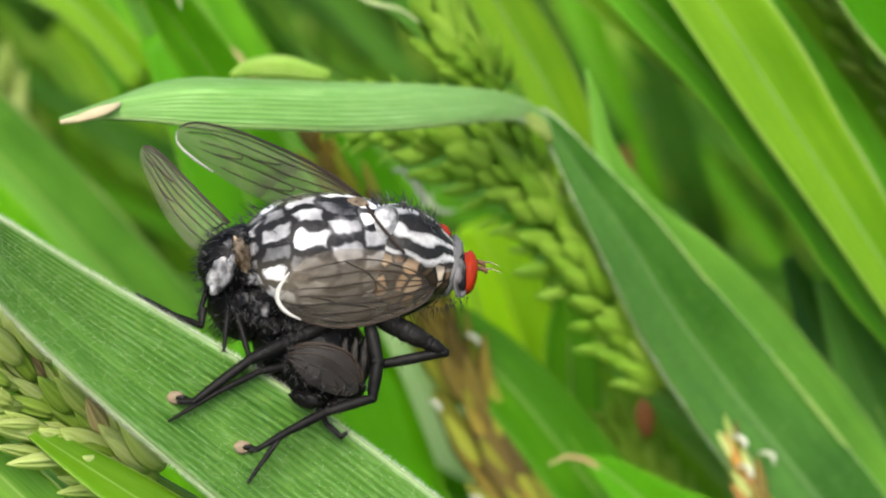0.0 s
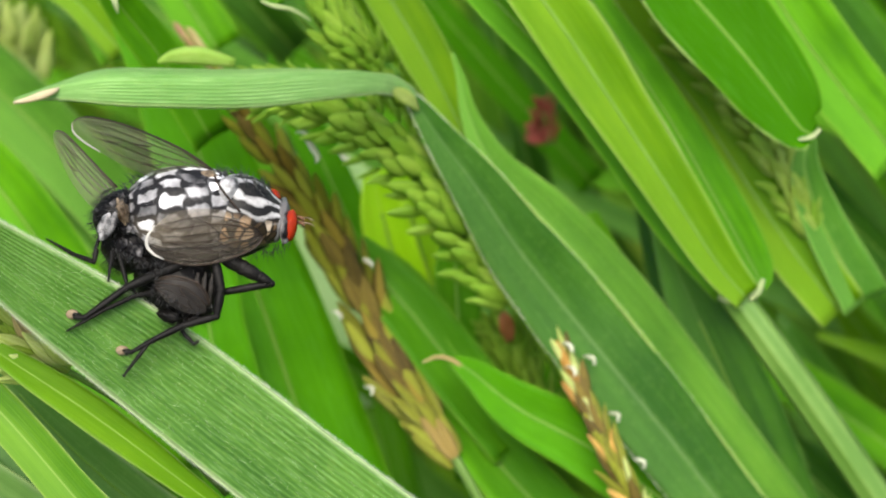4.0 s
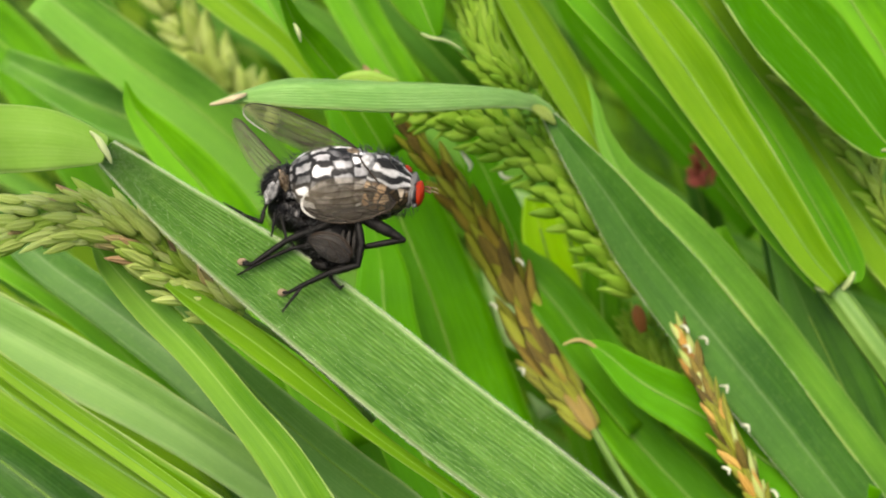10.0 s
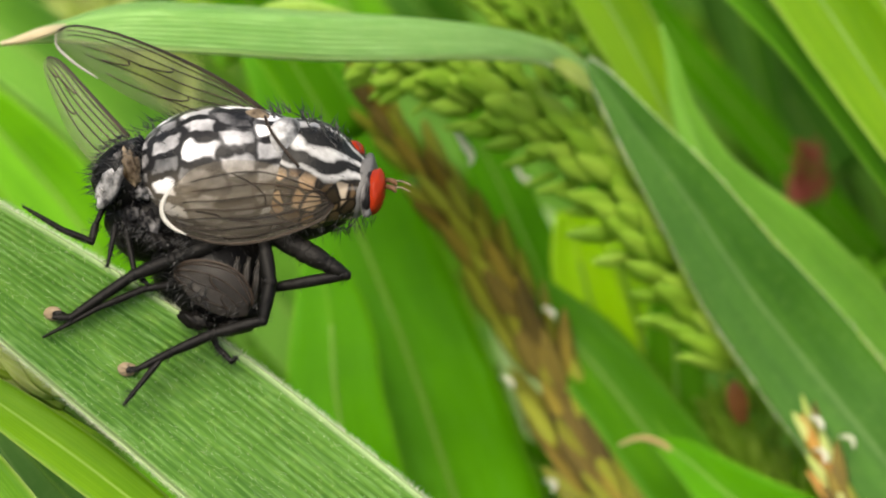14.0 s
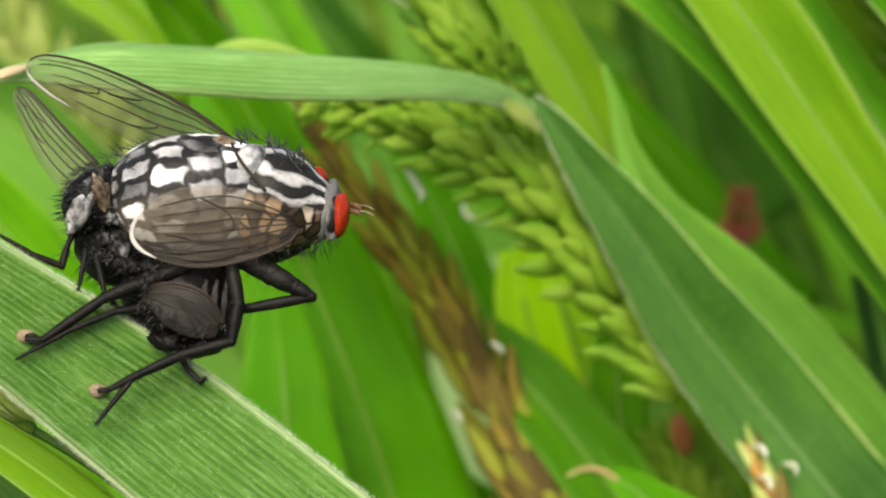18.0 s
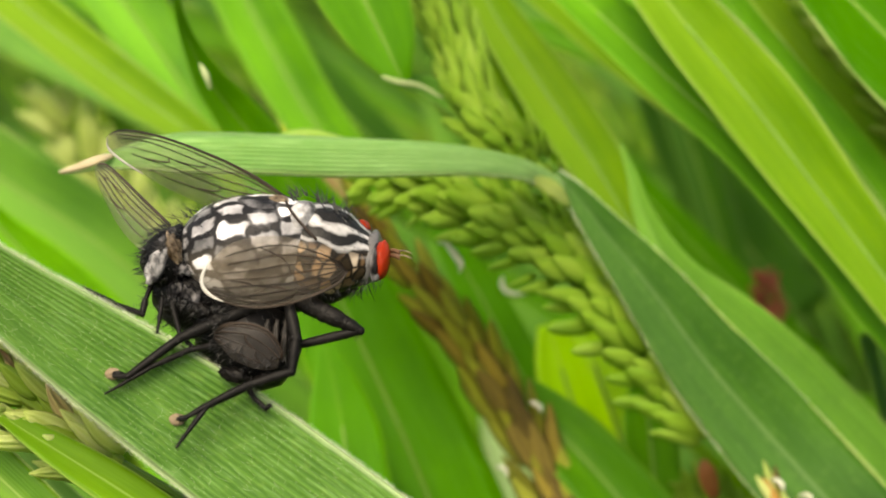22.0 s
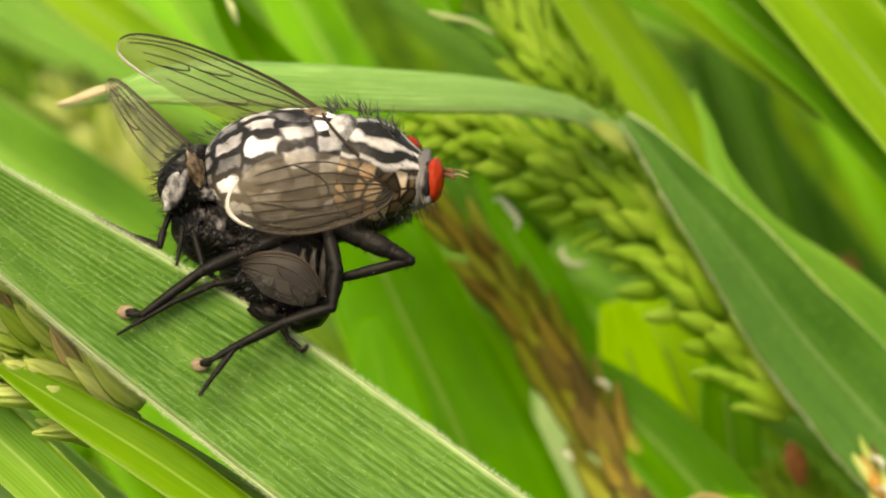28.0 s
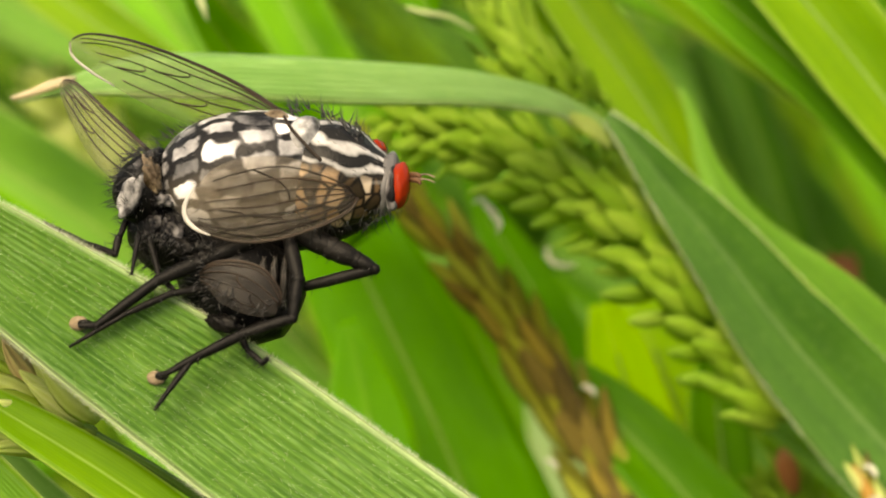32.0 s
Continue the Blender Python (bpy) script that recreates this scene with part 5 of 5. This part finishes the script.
def hairs(rows, seed, n, length, lean, width=0.035):
    """Bristles scattered along a line of points, leaning one way, each a thin cone."""
    rng = random.Random(seed)
    c = curve([tuple(spot(p)) for p in rows], 60)
    bm = bmesh.new()
    for i in range(n):
        q = Vector(c[rng.randrange(60)]) + Vector((rng.gauss(0, 0.12), rng.gauss(0, 0.35), rng.gauss(0, 0.1)))
        d = (Vector(lean) + Vector((rng.gauss(0, 0.35), rng.gauss(0, 0.4), rng.gauss(0, 0.3)))).normalized()
        size = length * rng.uniform(0.5, 1.2)
        s1 = d.orthogonal().normalized() * width
        s2 = d.cross(s1)
        tip = bm.verts.new(q + d * size + Vector((0, 0, -0.08 * size)))
        base = [bm.verts.new(q + s1 * math.cos(k) + s2 * math.sin(k)) for k in (0, 2.09, 4.19)]
        for k in range(3):
            bm.faces.new((base[k], base[(k + 1) % 3], tip))
    return bm


def fuzz(a, b, r, seed, n, length, width=0.02):
    """Bristles standing off a body segment, swept towards its hind end."""
    rng = random.Random(seed)
    a, b = spot(a), spot(b)
    axis = (b - a).normalized()
    s0 = axis.orthogonal().normalized()
    s3 = axis.cross(s0)
    bm = bmesh.new()
    for i in range(n):
        s, th = rng.uniform(0.06, 0.94), rng.uniform(0, 6.2832)
        d = s0 * math.cos(th) + s3 * math.sin(th)
        q = a.lerp(b, s) + d * r * (1 - 0.95 * abs(2 * s - 1) ** 2.6) ** 0.5
        d = (d - axis * rng.uniform(0.4, 1.3) + Vector((rng.gauss(0, 0.2), rng.gauss(0, 0.2), rng.gauss(0, 0.2)))).normalized()
        s1 = d.orthogonal().normalized() * width
        s2 = d.cross(s1)
        tip = bm.verts.new(q + d * length * rng.uniform(0.5, 1.2))
        base = [bm.verts.new(q + s1 * math.cos(k) + s2 * math.sin(k)) for k in (0, 2.09, 4.19)]
        for k in range(3):
            bm.faces.new((base[k], base[(k + 1) % 3], tip))
    return bm


def wing(thing, lead, trail, material, veins=(0.2, 0.38, 0.55, 0.75), n=26, m=9, rim=None, bow=0.12):
    """A wing stretched between its leading and trailing edge, with veins as parts and, at the tip, a pale rim painted
    as its highlight.
    """
    a, b = curve([tuple(spot(p)) for p in lead], n), curve([tuple(spot(p)) for p in trail], n)
    bm = bmesh.new()
    layer = bm.loops.layers.uv.new("UVMap")
    grid = []
    face = Vector((0, -1, 0))
    def at(i, s):
        q = Vector(a[i]).lerp(Vector(b[i]), s)
        return q + face * (bow * math.sin(math.pi * s) + 0.03 * math.sin(9 * s))
    for i in range(n):
        grid.append([(bm.verts.new(at(i, j / (m - 1))), bm.verts.new(at(i, j / (m - 1)) + Vector((0, 0.015, 0)))) for j in range(m)])
    for i in range(n - 1):
        for j in range(m - 1):
            p, q, r, s = grid[i][j], grid[i][j + 1], grid[i + 1][j + 1], grid[i + 1][j]
            for corners, order in (((p[0], q[0], r[0], s[0]), ((i, j), (i, j + 1), (i + 1, j + 1), (i + 1, j))), ((s[1], r[1], q[1], p[1]), ((i + 1, j), (i + 1, j + 1), (i, j + 1), (i, j)))):
                for lp, (x, y) in zip(bm.faces.new(corners).loops, order):
                    lp[layer].uv = (x / (n - 1), y / (m - 1))
    ob = link("wing", bm, material, thing, "clear smoky veined wing")
    for s in (0.0, 0.09, *veins):
        stop = n if s == 0 else int(n * (0.97 - 0.25 * s))
        pts = [(*(at(i, min(1, max(0, s + 0.035 * math.sin(0.55 * i + 40 * s) * i / n if s else 0))) - Vector((0, 0.02, 0))), 0.16 * (1 - 0.65 * i / n) if s == 0 else 0.06 * (1 - 0.45 * i / n)) for i in range(0, stop, 2)]
        link("vein", tube(pts, n=18, sides=5), VEIN, ob)
    for i0, s0, s1 in ((int(n * 0.45), veins[0], veins[1]), (int(n * 0.6), veins[1], veins[2]), (int(n * 0.4), veins[2], veins[-1])):
        pts = [(*(at(i0 + int(3 * k), s0 + (s1 - s0) * k) - Vector((0, 0.02, 0))), 0.06) for k in (0, 0.33, 0.66, 1)]
        link("vein", tube(pts, n=8, sides=5), VEIN, ob)
    if rim:
        link("wing_rim", limb(rim, 16), RIM_GLINT, ob, "pale wing tip edge with its highlight put into the colour")
    return ob


def upper_fly():
    thing = empty("fly", spot((0.00, 1.00, -1.95)))
    tagged(thing, "grey flesh fly with chequered abdomen, striped thorax and red eyes", "fly", "mating flies")
    back = (0.1, -0.62, 0.78)
    link("abdomen", barrel((-3.90, 1.60, 0.43), (1.75, 1.50, 0.94), back, (0.3, 1.3, 1.85, 2.1, 2.16, 2.1, 1.95, 1.6), n=40, sides=56), CHECK, thing, "silver and black chequered abdomen")
    link("thorax", barrel((0.58, 1.60, 0.86), (4.45, 1.80, 0.08), back, (0.9, 1.7, 1.95, 1.96, 1.76, 1.33, 0.88), n=36, sides=48), STRIPE, thing, "grey thorax with black stripes")
    link("scutellum", barrel((0.97, 0.78, 1.89), (2.15, 0.50, 1.52), back, (0.2, 0.66, 0.8, 0.74, 0.3), n=20, sides=24, squash=1.1), DUST, thing, "grey rounded scutellum between the wing bases")
    link("underside", barrel((-1.36, 1.50, -1.07), (3.70, 1.80, -0.70), back, (0.5, 1.0, 1.15, 1.1, 1.0, 0.8, 0.4), n=24, sides=24), BLACK, thing, "black bristly underside")
    link("wing_base", ball(spot((0.62, 0.70, 2.42)), (0.5, 0.35, 0.36)), MOTTLE, thing, "brown wing hinge")
    # collar of black hairs and the dark seam between thorax and abdomen
    link("seam", tube([(*spot(p), 0.12) for p in ((0.94, 0.50, 2.50), (1.28, -0.15, 1.92), (1.78, -0.38, 1.32), (2.25, -0.50, 0.80))], 16, 6), VEIN, thing, "brown seam between thorax and abdomen")
    link("bristles", fuzz((-3.90, 1.60, 0.43), (1.75, 1.50, 0.94), 2.0, 31, 260, 0.42), BRISTLE, thing)
    link("bristles", fuzz((0.58, 1.60, 0.86), (4.45, 1.80, 0.08), 1.9, 32, 260, 0.38), BRISTLE, thing)
    head = link("head", ball(spot((4.25, 1.80, 0.20)), (0.5, 1.15, 1.15), Euler((0, radians(14), 0)).to_matrix()), GREY, thing, "silver-grey face between the eyes")
    link("eye", ball(spot((4.78, 0.85, 0.02)), (0.37, 0.74, 0.82), Euler((radians(-18), radians(8), 0)).to_matrix(), 28, 20), EYE, head, "large brick-red eye")
    link("eye", ball(spot((3.88, 1.85, 1.34)), (0.44, 0.56, 0.46), Euler((radians(12), radians(24), 0)).to_matrix(), 28, 20), EYE, head, "large brick-red eye")
    for lift, y in ((0.0, 0.9), (0.22, 1.3)):
        a, b, c = Vector((5.03, 0.00, 0.23)), Vector((5.38, 0.00, 0.16)), Vector((6.01, 0.00, 0.04))
        stalk = link("antenna", limb([(a.x, y, a.z + lift, 0.14), (b.x, y - 0.15, b.z + lift, 0.2), (b.x + 0.12, y - 0.2, b.z + lift - 0.14, 0.1)]), TAN, head, "brown antenna")
        link("feeler_hair", limb([(b.x, y - 0.15, b.z + lift, 0.08), (b.x + 0.3, y - 0.2, b.z + lift + 0.02, 0.06), (c.x, y - 0.3, c.z + lift, 0.02)]), MOTTLE, stalk)
    link("cheek", ball(spot((4.55, 0.50, -0.62)), (0.14, 0.22, 0.26)), GREY, head, "silver cheek below the eye")
    link("face_rim", ball(spot((4.56, 0.80, -0.06)), (0.26, 0.64, 0.82), Euler((radians(-18), radians(8), 0)).to_matrix()), PATCHY, head, "silver rim behind the eye")
    wing(thing, [(3.40, 0.00, -0.45), (2.95, -0.20, -1.02), (1.37, -0.50, -1.66), (-0.16, -0.62, -1.88), (-1.51, -0.62, -1.58), (-2.30, -0.60, -0.92)], [(3.10, 0.00, -0.05), (2.20, -0.60, 0.50), (0.95, -0.88, 0.95), (-0.75, -0.90, 0.85), (-1.75, -0.80, 0.25), (-2.36, -0.66, -0.70)], WING_NEAR, veins=(0.18, 0.3, 0.42, 0.55, 0.7, 0.85), rim=[(-1.95, -0.80, 0.10, 0.05), (-2.30, -0.72, -0.45, 0.15), (-2.33, -0.68, -0.95, 0.17), (-2.00, -0.70, -1.35, 0.14), (-1.50, -0.72, -1.60, 0.05)])
    wing(thing, [(0.88, 1.20, 2.69), (-0.39, 0.90, 3.59), (-1.95, 0.30, 4.37), (-3.90, -0.40, 5.11), (-5.42, -0.80, 5.38), (-6.08, -1.00, 5.11)], [(0.94, 1.60, 2.15), (-0.20, 1.50, 2.11), (-1.56, 1.00, 2.15), (-3.31, 0.30, 2.83), (-4.84, -0.40, 3.74), (-6.01, -0.90, 4.68)], WING_CLEAR, rim=[(-6.04, -1.00, 5.07, 0.06), (-5.97, -0.95, 4.62, 0.10), (-5.42, -0.75, 4.11, 0.10), (-4.68, -0.40, 3.63, 0.05)], bow=0.2)
    # legs: the long hind leg over the leaf, and the folded fore leg
    for pts in ([(-0.23, 0.10, -1.75, 0.46), (-2.0, -0.40, -2.45, 0.46), (-3.29, -0.70, -3.03, 0.36), (-5.31, -1.10, -4.48, 0.24), (-5.91, -1.25, -4.49, 0.14)],
                [(1.25, 0.40, -1.45, 0.60), (2.45, 0.30, -2.08, 0.70), (3.30, 0.25, -2.52, 0.52), (3.88, 0.20, -2.85, 0.34), (1.31, 0.40, -3.37, 0.32), (0.52, 0.60, -3.50, 0.26)],
                [(1.05, 0.00, -1.72, 0.42), (1.35, -0.35, -3.15, 0.44), (1.14, -0.50, -4.45, 0.34), (-0.47, -0.60, -4.91, 0.32), (-1.95, -0.90, -5.61, 0.28), (-2.95, -1.20, -6.15, 0.18), (-3.35, -1.30, -6.24, 0.14)]):
        leg(thing, pts)
    for q in ((-5.95, -1.25, -4.38), (-3.50, -1.35, -6.25)):
        pad(thing, q, (0.32, 0.16, 0.25))
    link("bristles", hairs([(1.17, 0.20, 2.57), (2.15, 0.30, 2.50), (3.12, 0.50, 1.95), (3.90, 0.70, 1.36)], 3, 60, 0.85, (-0.3, -0.3, 1)), BRISTLE, thing)
    link("bristles", hairs([(1.17, 0.30, -1.36), (2.34, 0.30, -1.36), (3.71, 0.40, -1.21), (4.58, 0.50, -0.78)], 4, 90, 0.5, (0.1, -0.3, -1), 0.022), BRISTLE, thing)
    link("bristles", hairs([(-3.55, 1.20, 1.64), (-2.92, 1.20, 2.15), (-1.56, 1.60, 2.69)], 5, 26, 0.6, (-1, -0.1, 0.6), 0.025), BRISTLE, thing)
    return thing


def lower_fly():
    thing = empty("fly", spot((-1.17, 0.50, -4.68)))
    tagged(thing, "dark flesh fly clasped beneath the other on the leaf", "fly", "mating flies")
    back = (-0.5, -0.7, 0.3)
    link("abdomen", barrel((-4.64, 2.00, -1.01), (-1.56, 1.80, -1.36), (-0.3, -0.6, 0.7), (0.5, 1.1, 1.4, 1.45, 1.35, 1.1, 0.6), n=30), BLACK, thing, "black bristly abdomen")
    link("abdomen_tip", barrel((-4.52, 1.20, -0.78), (-3.22, 1.30, 1.60), (-0.4, -0.8, 0.2), (0.35, 0.9, 1.1, 1.12, 0.98, 0.7, 0.3), n=26), BLACK, thing, "black and silver abdomen tip")
    link("plate", ball(spot((-4.20, 0.28, -0.02)), (0.44, 0.40, 0.72), Euler((0, radians(30), 0)).to_matrix(), shape=lambda d: 1 + 0.5 * noise.noise(d * 1.7)), DUST, thing, "silver-grey plate on the abdomen tip")
    for q, size in (((-4.37, 0.35, -0.39), (0.26, 0.14, 0.36)), ((-3.90, 0.35, 0.94), (0.3, 0.14, 0.26)), ((-3.55, 0.45, 1.25), (0.3, 0.14, 0.18))):
        link("plate", ball(spot(q), size, Euler((0, radians(35), 0)).to_matrix(), 16, 12, shape=lambda d: 1 + 0.6 * noise.noise(d * 2.6)), PATCHY, thing)
    link("clasper", ball(spot((-3.57, 0.25, 0.66)), (0.30, 0.40, 0.62), Euler((0, radians(-20), 0)).to_matrix(), shape=lambda d: 1 + 0.4 * noise.noise(d * 2.1)), MOTTLE, thing, "brown clasper")
    link("clasper", ball(spot((-3.31, 0.30, -0.23)), (0.34, 0.3, 0.26), Euler((0, radians(20), 0)).to_matrix(), shape=lambda d: 1 + 0.7 * noise.noise(d * 2.4)), PATCHY, thing)
    link("thorax", barrel((-2.69, 1.60, -2.07), (0.97, 1.40, -4.17), back, (0.7, 1.4, 1.75, 1.9, 1.85, 1.55, 0.9), n=30), BLACK, thing, "black bristly thorax")
    link("bristles", fuzz((-2.69, 1.60, -2.07), (0.97, 1.40, -4.17), 1.75, 33, 900, 0.5), BRISTLE, thing)
    link("bristles", fuzz((-4.64, 2.00, -1.01), (-1.56, 1.80, -1.36), 1.35, 34, 420, 0.5), BRISTLE, thing)
    link("bristles", fuzz((-4.52, 1.20, -0.78), (-3.22, 1.30, 1.60), 1.15, 35, 420, 0.5), BRISTLE, thing)
    # rough folds and joints of the dark body seen between the legs
    for q, size, turn in (((-2.50, -0.10, -1.91), (0.5, 0.3, 0.3), 30), ((-2.92, 0.30, -1.36), (0.4, 0.35, 0.5), -20), ((-1.95, -0.30, -2.34), (0.5, 0.25, 0.22), -35), ((0.94, 0.20, -3.12), (0.22, 0.3, 0.9), 5), ((-1.17, -0.20, -4.52), (0.6, 0.3, 0.28), 20), ((0.00, 0.00, -4.68), (0.45, 0.3, 0.25), -10), ((-3.55, 0.60, -1.01), (0.35, 0.3, 0.45), 15)):
        link("body_plate", ball(spot(q), size, Euler((0, radians(turn), 0)).to_matrix(), shape=lambda d: 1 + 0.5 * noise.noise(d * 2.0)), PATCHY if size[0] in (0.4, 0.35) else BLACK, thing)
    for x, z, h in ((0.52, -2.95, 0.62), (0.86, -3.15, 0.80), (0.16, -2.75, 0.42)):
        link("body_plate", ball(spot((x, -0.12, z)), (0.13, 0.16, h), Euler((0, radians(4), 0)).to_matrix(), shape=lambda d: 1 + 0.4 * noise.noise(d * 2.0)), PLEURA, thing, "grey plate on the flank")
    link("head", ball(spot((0.39, 0.80, -4.13)), (0.7, 0.9, 0.62)), BLACK, thing, "dark grey head")
    wing(thing, [(-1.95, -0.30, -2.73), (-1.36, -0.50, -2.50), (-0.58, -0.60, -2.50), (0.29, -0.60, -2.83), (0.78, -0.50, -3.61), (0.68, -0.40, -4.09)], [(-1.91, -0.30, -3.12), (-1.56, -0.50, -3.51), (-1.17, -0.60, -3.90), (-0.58, -0.60, -4.21), (0.10, -0.50, -4.37), (0.58, -0.40, -4.33)], WING_DARK, veins=(0.3, 0.55, 0.8), bow=0.1)
    wing(thing, [(-3.93, 1.80, 1.72), (-4.76, 2.10, 2.54), (-5.63, 2.40, 3.42), (-6.48, 2.60, 4.26), (-6.90, 2.70, 4.46), (-7.08, 2.70, 4.40)], [(-4.38, 1.90, 0.40), (-5.22, 2.10, 0.75), (-6.15, 2.40, 1.80), (-6.80, 2.60, 3.05), (-7.14, 2.70, 3.95), (-7.16, 2.70, 4.32)], WING_CLEAR, veins=(0.22, 0.36, 0.52, 0.72), bow=0.15)
    for pts in ([(-1.55, 0.00, -3.24, 0.26), (-2.93, -0.50, -3.49, 0.22), (-4.39, -0.90, -4.14, 0.20), (-6.22, -1.25, -5.19, 0.09)],
                [(-1.06, -0.50, -5.13, 0.24), (-2.22, -1.00, -5.80, 0.21), (-3.01, -1.30, -6.85, 0.16), (-3.40, -1.45, -7.39, 0.08)],
                [(-0.71, 0.10, -4.86, 0.22), (-0.44, 0.00, -5.43, 0.18), (0.08, -0.20, -5.89, 0.16), (0.28, -0.30, -5.72, 0.12)],
                [(-4.86, 0.90, -1.31, 0.24), (-4.97, 0.70, -1.95, 0.22), (-5.96, 0.50, -1.56, 0.20), (-7.33, 0.40, -0.78, 0.08)],
                [(-2.48, 3.00, 0.72, 0.24), (-4.33, 2.00, 0.45, 0.24), (-5.03, 1.20, -1.66, 0.16)],
                [(-4.05, 0.20, -1.30, 0.20), (-4.22, -0.40, -2.76, 0.10)],
                [(-3.74, 0.30, -1.40, 0.22), (-3.32, -0.20, -2.89, 0.18), (-2.79, -0.50, -3.35, 0.14)]):
        leg(thing, pts)
    link("bristles", hairs([(-4.78, 1.20, -0.78), (-4.78, 1.00, 0.29), (-4.09, 0.90, 1.27), (-3.31, 1.00, 1.60)], 6, 60, 0.6, (-1, -0.4, 0.25), 0.025), BRISTLE, thing)
    link("bristles", hairs([(-2.92, -0.10, -1.95), (-1.56, -0.30, -1.95), (-1.95, -0.40, -3.12), (-0.58, -0.40, -4.49)], 7, 110, 0.55, (-0.2, -1, -0.3), 0.025), BRISTLE, thing)
    link("bristles", hairs([(-4.52, 0.40, -0.58), (-3.90, 0.20, 0.78), (-3.31, 0.40, 1.36)], 16, 150, 0.55, (-0.5, -1, 0.4), 0.02), BRISTLE, thing)
    link("bristles", hairs([(-3.90, 0.30, -1.36), (-2.73, -0.20, -1.75), (-0.58, -0.60, -3.90), (0.88, -0.20, -3.90)], 17, 160, 0.6, (-0.3, -0.8, -0.5), 0.022), BRISTLE, thing)
    return thing


TOP_FLY = upper_fly()
lower_fly()
cam.data.dof.use_dof, cam.data.dof.focus_object, cam.data.dof.aperture_fstop = True, TOP_FLY, 80.0


# ---- the meadow behind ----
def meadow():
    rng = random.Random(11)
    for i in range(170):
        y = rng.uniform(52, 190) if i < 130 else rng.uniform(46, 75)
        reach = 1 + y / 150
        x, z = rng.uniform(-52, 62) * reach, rng.uniform(-30, 34) * reach
        lean = radians(rng.gauss(48, 13))
        span = rng.uniform(28, 60)
        d = Vector((math.sin(lean), 0, -math.cos(lean)))
        bend = rng.uniform(-8, 8)
        w = rng.uniform(2.2, 5.2)
        tip = Vector((x, y, z))
        pts = []
        for s, ww in ((0, 0.15), (0.18, 0.6), (0.45, 1.0), (0.75, 1.0), (1.1, 0.85), (2.0, 0.7)):
            q = tip + d * span * s + Vector((0.7, 0, 0.7)) * bend * math.sin(s * 1.6) + Vector((0, 6 * s, 0))
            pts.append((*q, w * ww))
        # keep the dark hollow round the sorrel open
        if any(q[1] < 90 and Vector((q[0] - 20.5 * (q[1] + 105) / 178, q[2] + 7 - 3 * (q[1] + 105) / 178)).length < 8 for q in curve([p[:3] for p in pts], 24)):
            continue
        leaf(rng.choice((LEAF, LEAF_DARK, LEAF_BLUE, LEAF_LIME, LEAF_DARK, LEAF)), pts, "green grass leaf in the soft depth of the meadow", rib=0.08, n=16, across=4, fold=rng.uniform(0, 0.2), face=(rng.uniform(-0.5, 0.5), -1, rng.uniform(0, 0.8)))


meadow()


def far_grass():
    """The thick of the meadow, one mesh of many narrow leaves rooted in the soil."""
    rng = random.Random(17)
    verts, faces = [], []
    for i in range(26000):
        far = 0.16 + 1.9 * rng.random() ** 1.6
        x, y = rng.uniform(-0.12, 0.14) * (1 + 3.2 * far), far
        if i > 5200:
            # the rest of the meadow, to the sides and behind
            a, r = rng.uniform(0, 6.2832), 0.22 + 2.2 * rng.random() ** 0.9
            x, y = r * math.cos(a), r * math.sin(a)
            if y > -0.3 and abs(x) < 0.16 + 0.5 * max(y, 0):
                continue
        high = rng.uniform(0.10, 0.24)
        lean = Vector((-rng.gauss(0.55, 0.3), rng.gauss(0, 0.25), 1)).normalized()
        w = rng.uniform(0.0016, 0.0038)
        side = Vector((rng.uniform(0.5, 1), rng.uniform(-0.6, 0.6), 0)).normalized()
        base = len(verts)
        for k in range(5):
            s = k / 4
            q = Vector((x, y, -0.005)) + lean * high * s * 1.2 + Vector((-0.05, 0, -0.06)) * s * s * rng.uniform(0.3, 1.0)
            ww = w * (1 - 0.9 * s ** 2)
            verts += [tuple(q - side * ww), tuple(q + side * ww)]
        for k in range(4):
            a = base + 2 * k
            faces.append((a, a + 1, a + 3, a + 2))
    mesh = bpy.data.meshes.new("far_grass")
    mesh.from_pydata(verts, [], faces)
    mesh.materials.append(FAR_LEAF)
    tagged(new("far_grass", mesh), "thick green meadow grass in the soft distance", "grass", kind="stuff")


far_grass()


def motions():
    # the bent leaf sways a little in the breeze
    rest = bent.matrix_basis.copy()
    rows = []
    for t, x, z in SWAY:
        rows.append((t, Matrix.Translation(TURN @ Vector((x * 0.001, 0, z * 0.001))) @ rest))
    walk(bent, rows)


SWAY = [(0, 0.01, 0.06), (1, 0.2, 0.13), (2, 0.62, 0.37), (3, 0.38, 0.39), (5.5, 0.25, 0.12), (6, 0.55, 0.27), (7, 0.57, 0.24), (8, 0.64, 0.52), (9, 0.51, 0.37), (10, 0.47, 0.29), (11, 0.37, 0.19), (12, 0.14, 0.17), (13, -0.17, 0.17), (17, -0.5, 0.05), (19, -0.06, -0.08), (20, 0, -0.07), (21, 0, -0.1), (22, -0.05, -0.15), (23, 0.1, -0.06), (24, 0.02, -0.21), (25, -0.02, -0.1), (25.5, -0.13, -0.22), (27.5, -0.38, -0.1), (28, -0.46, -0.23), (29, -0.67, -0.07), (30, -0.7, 0.07), (31, -0.68, 0.09), (32, -0.59, 0.06)]



motions()
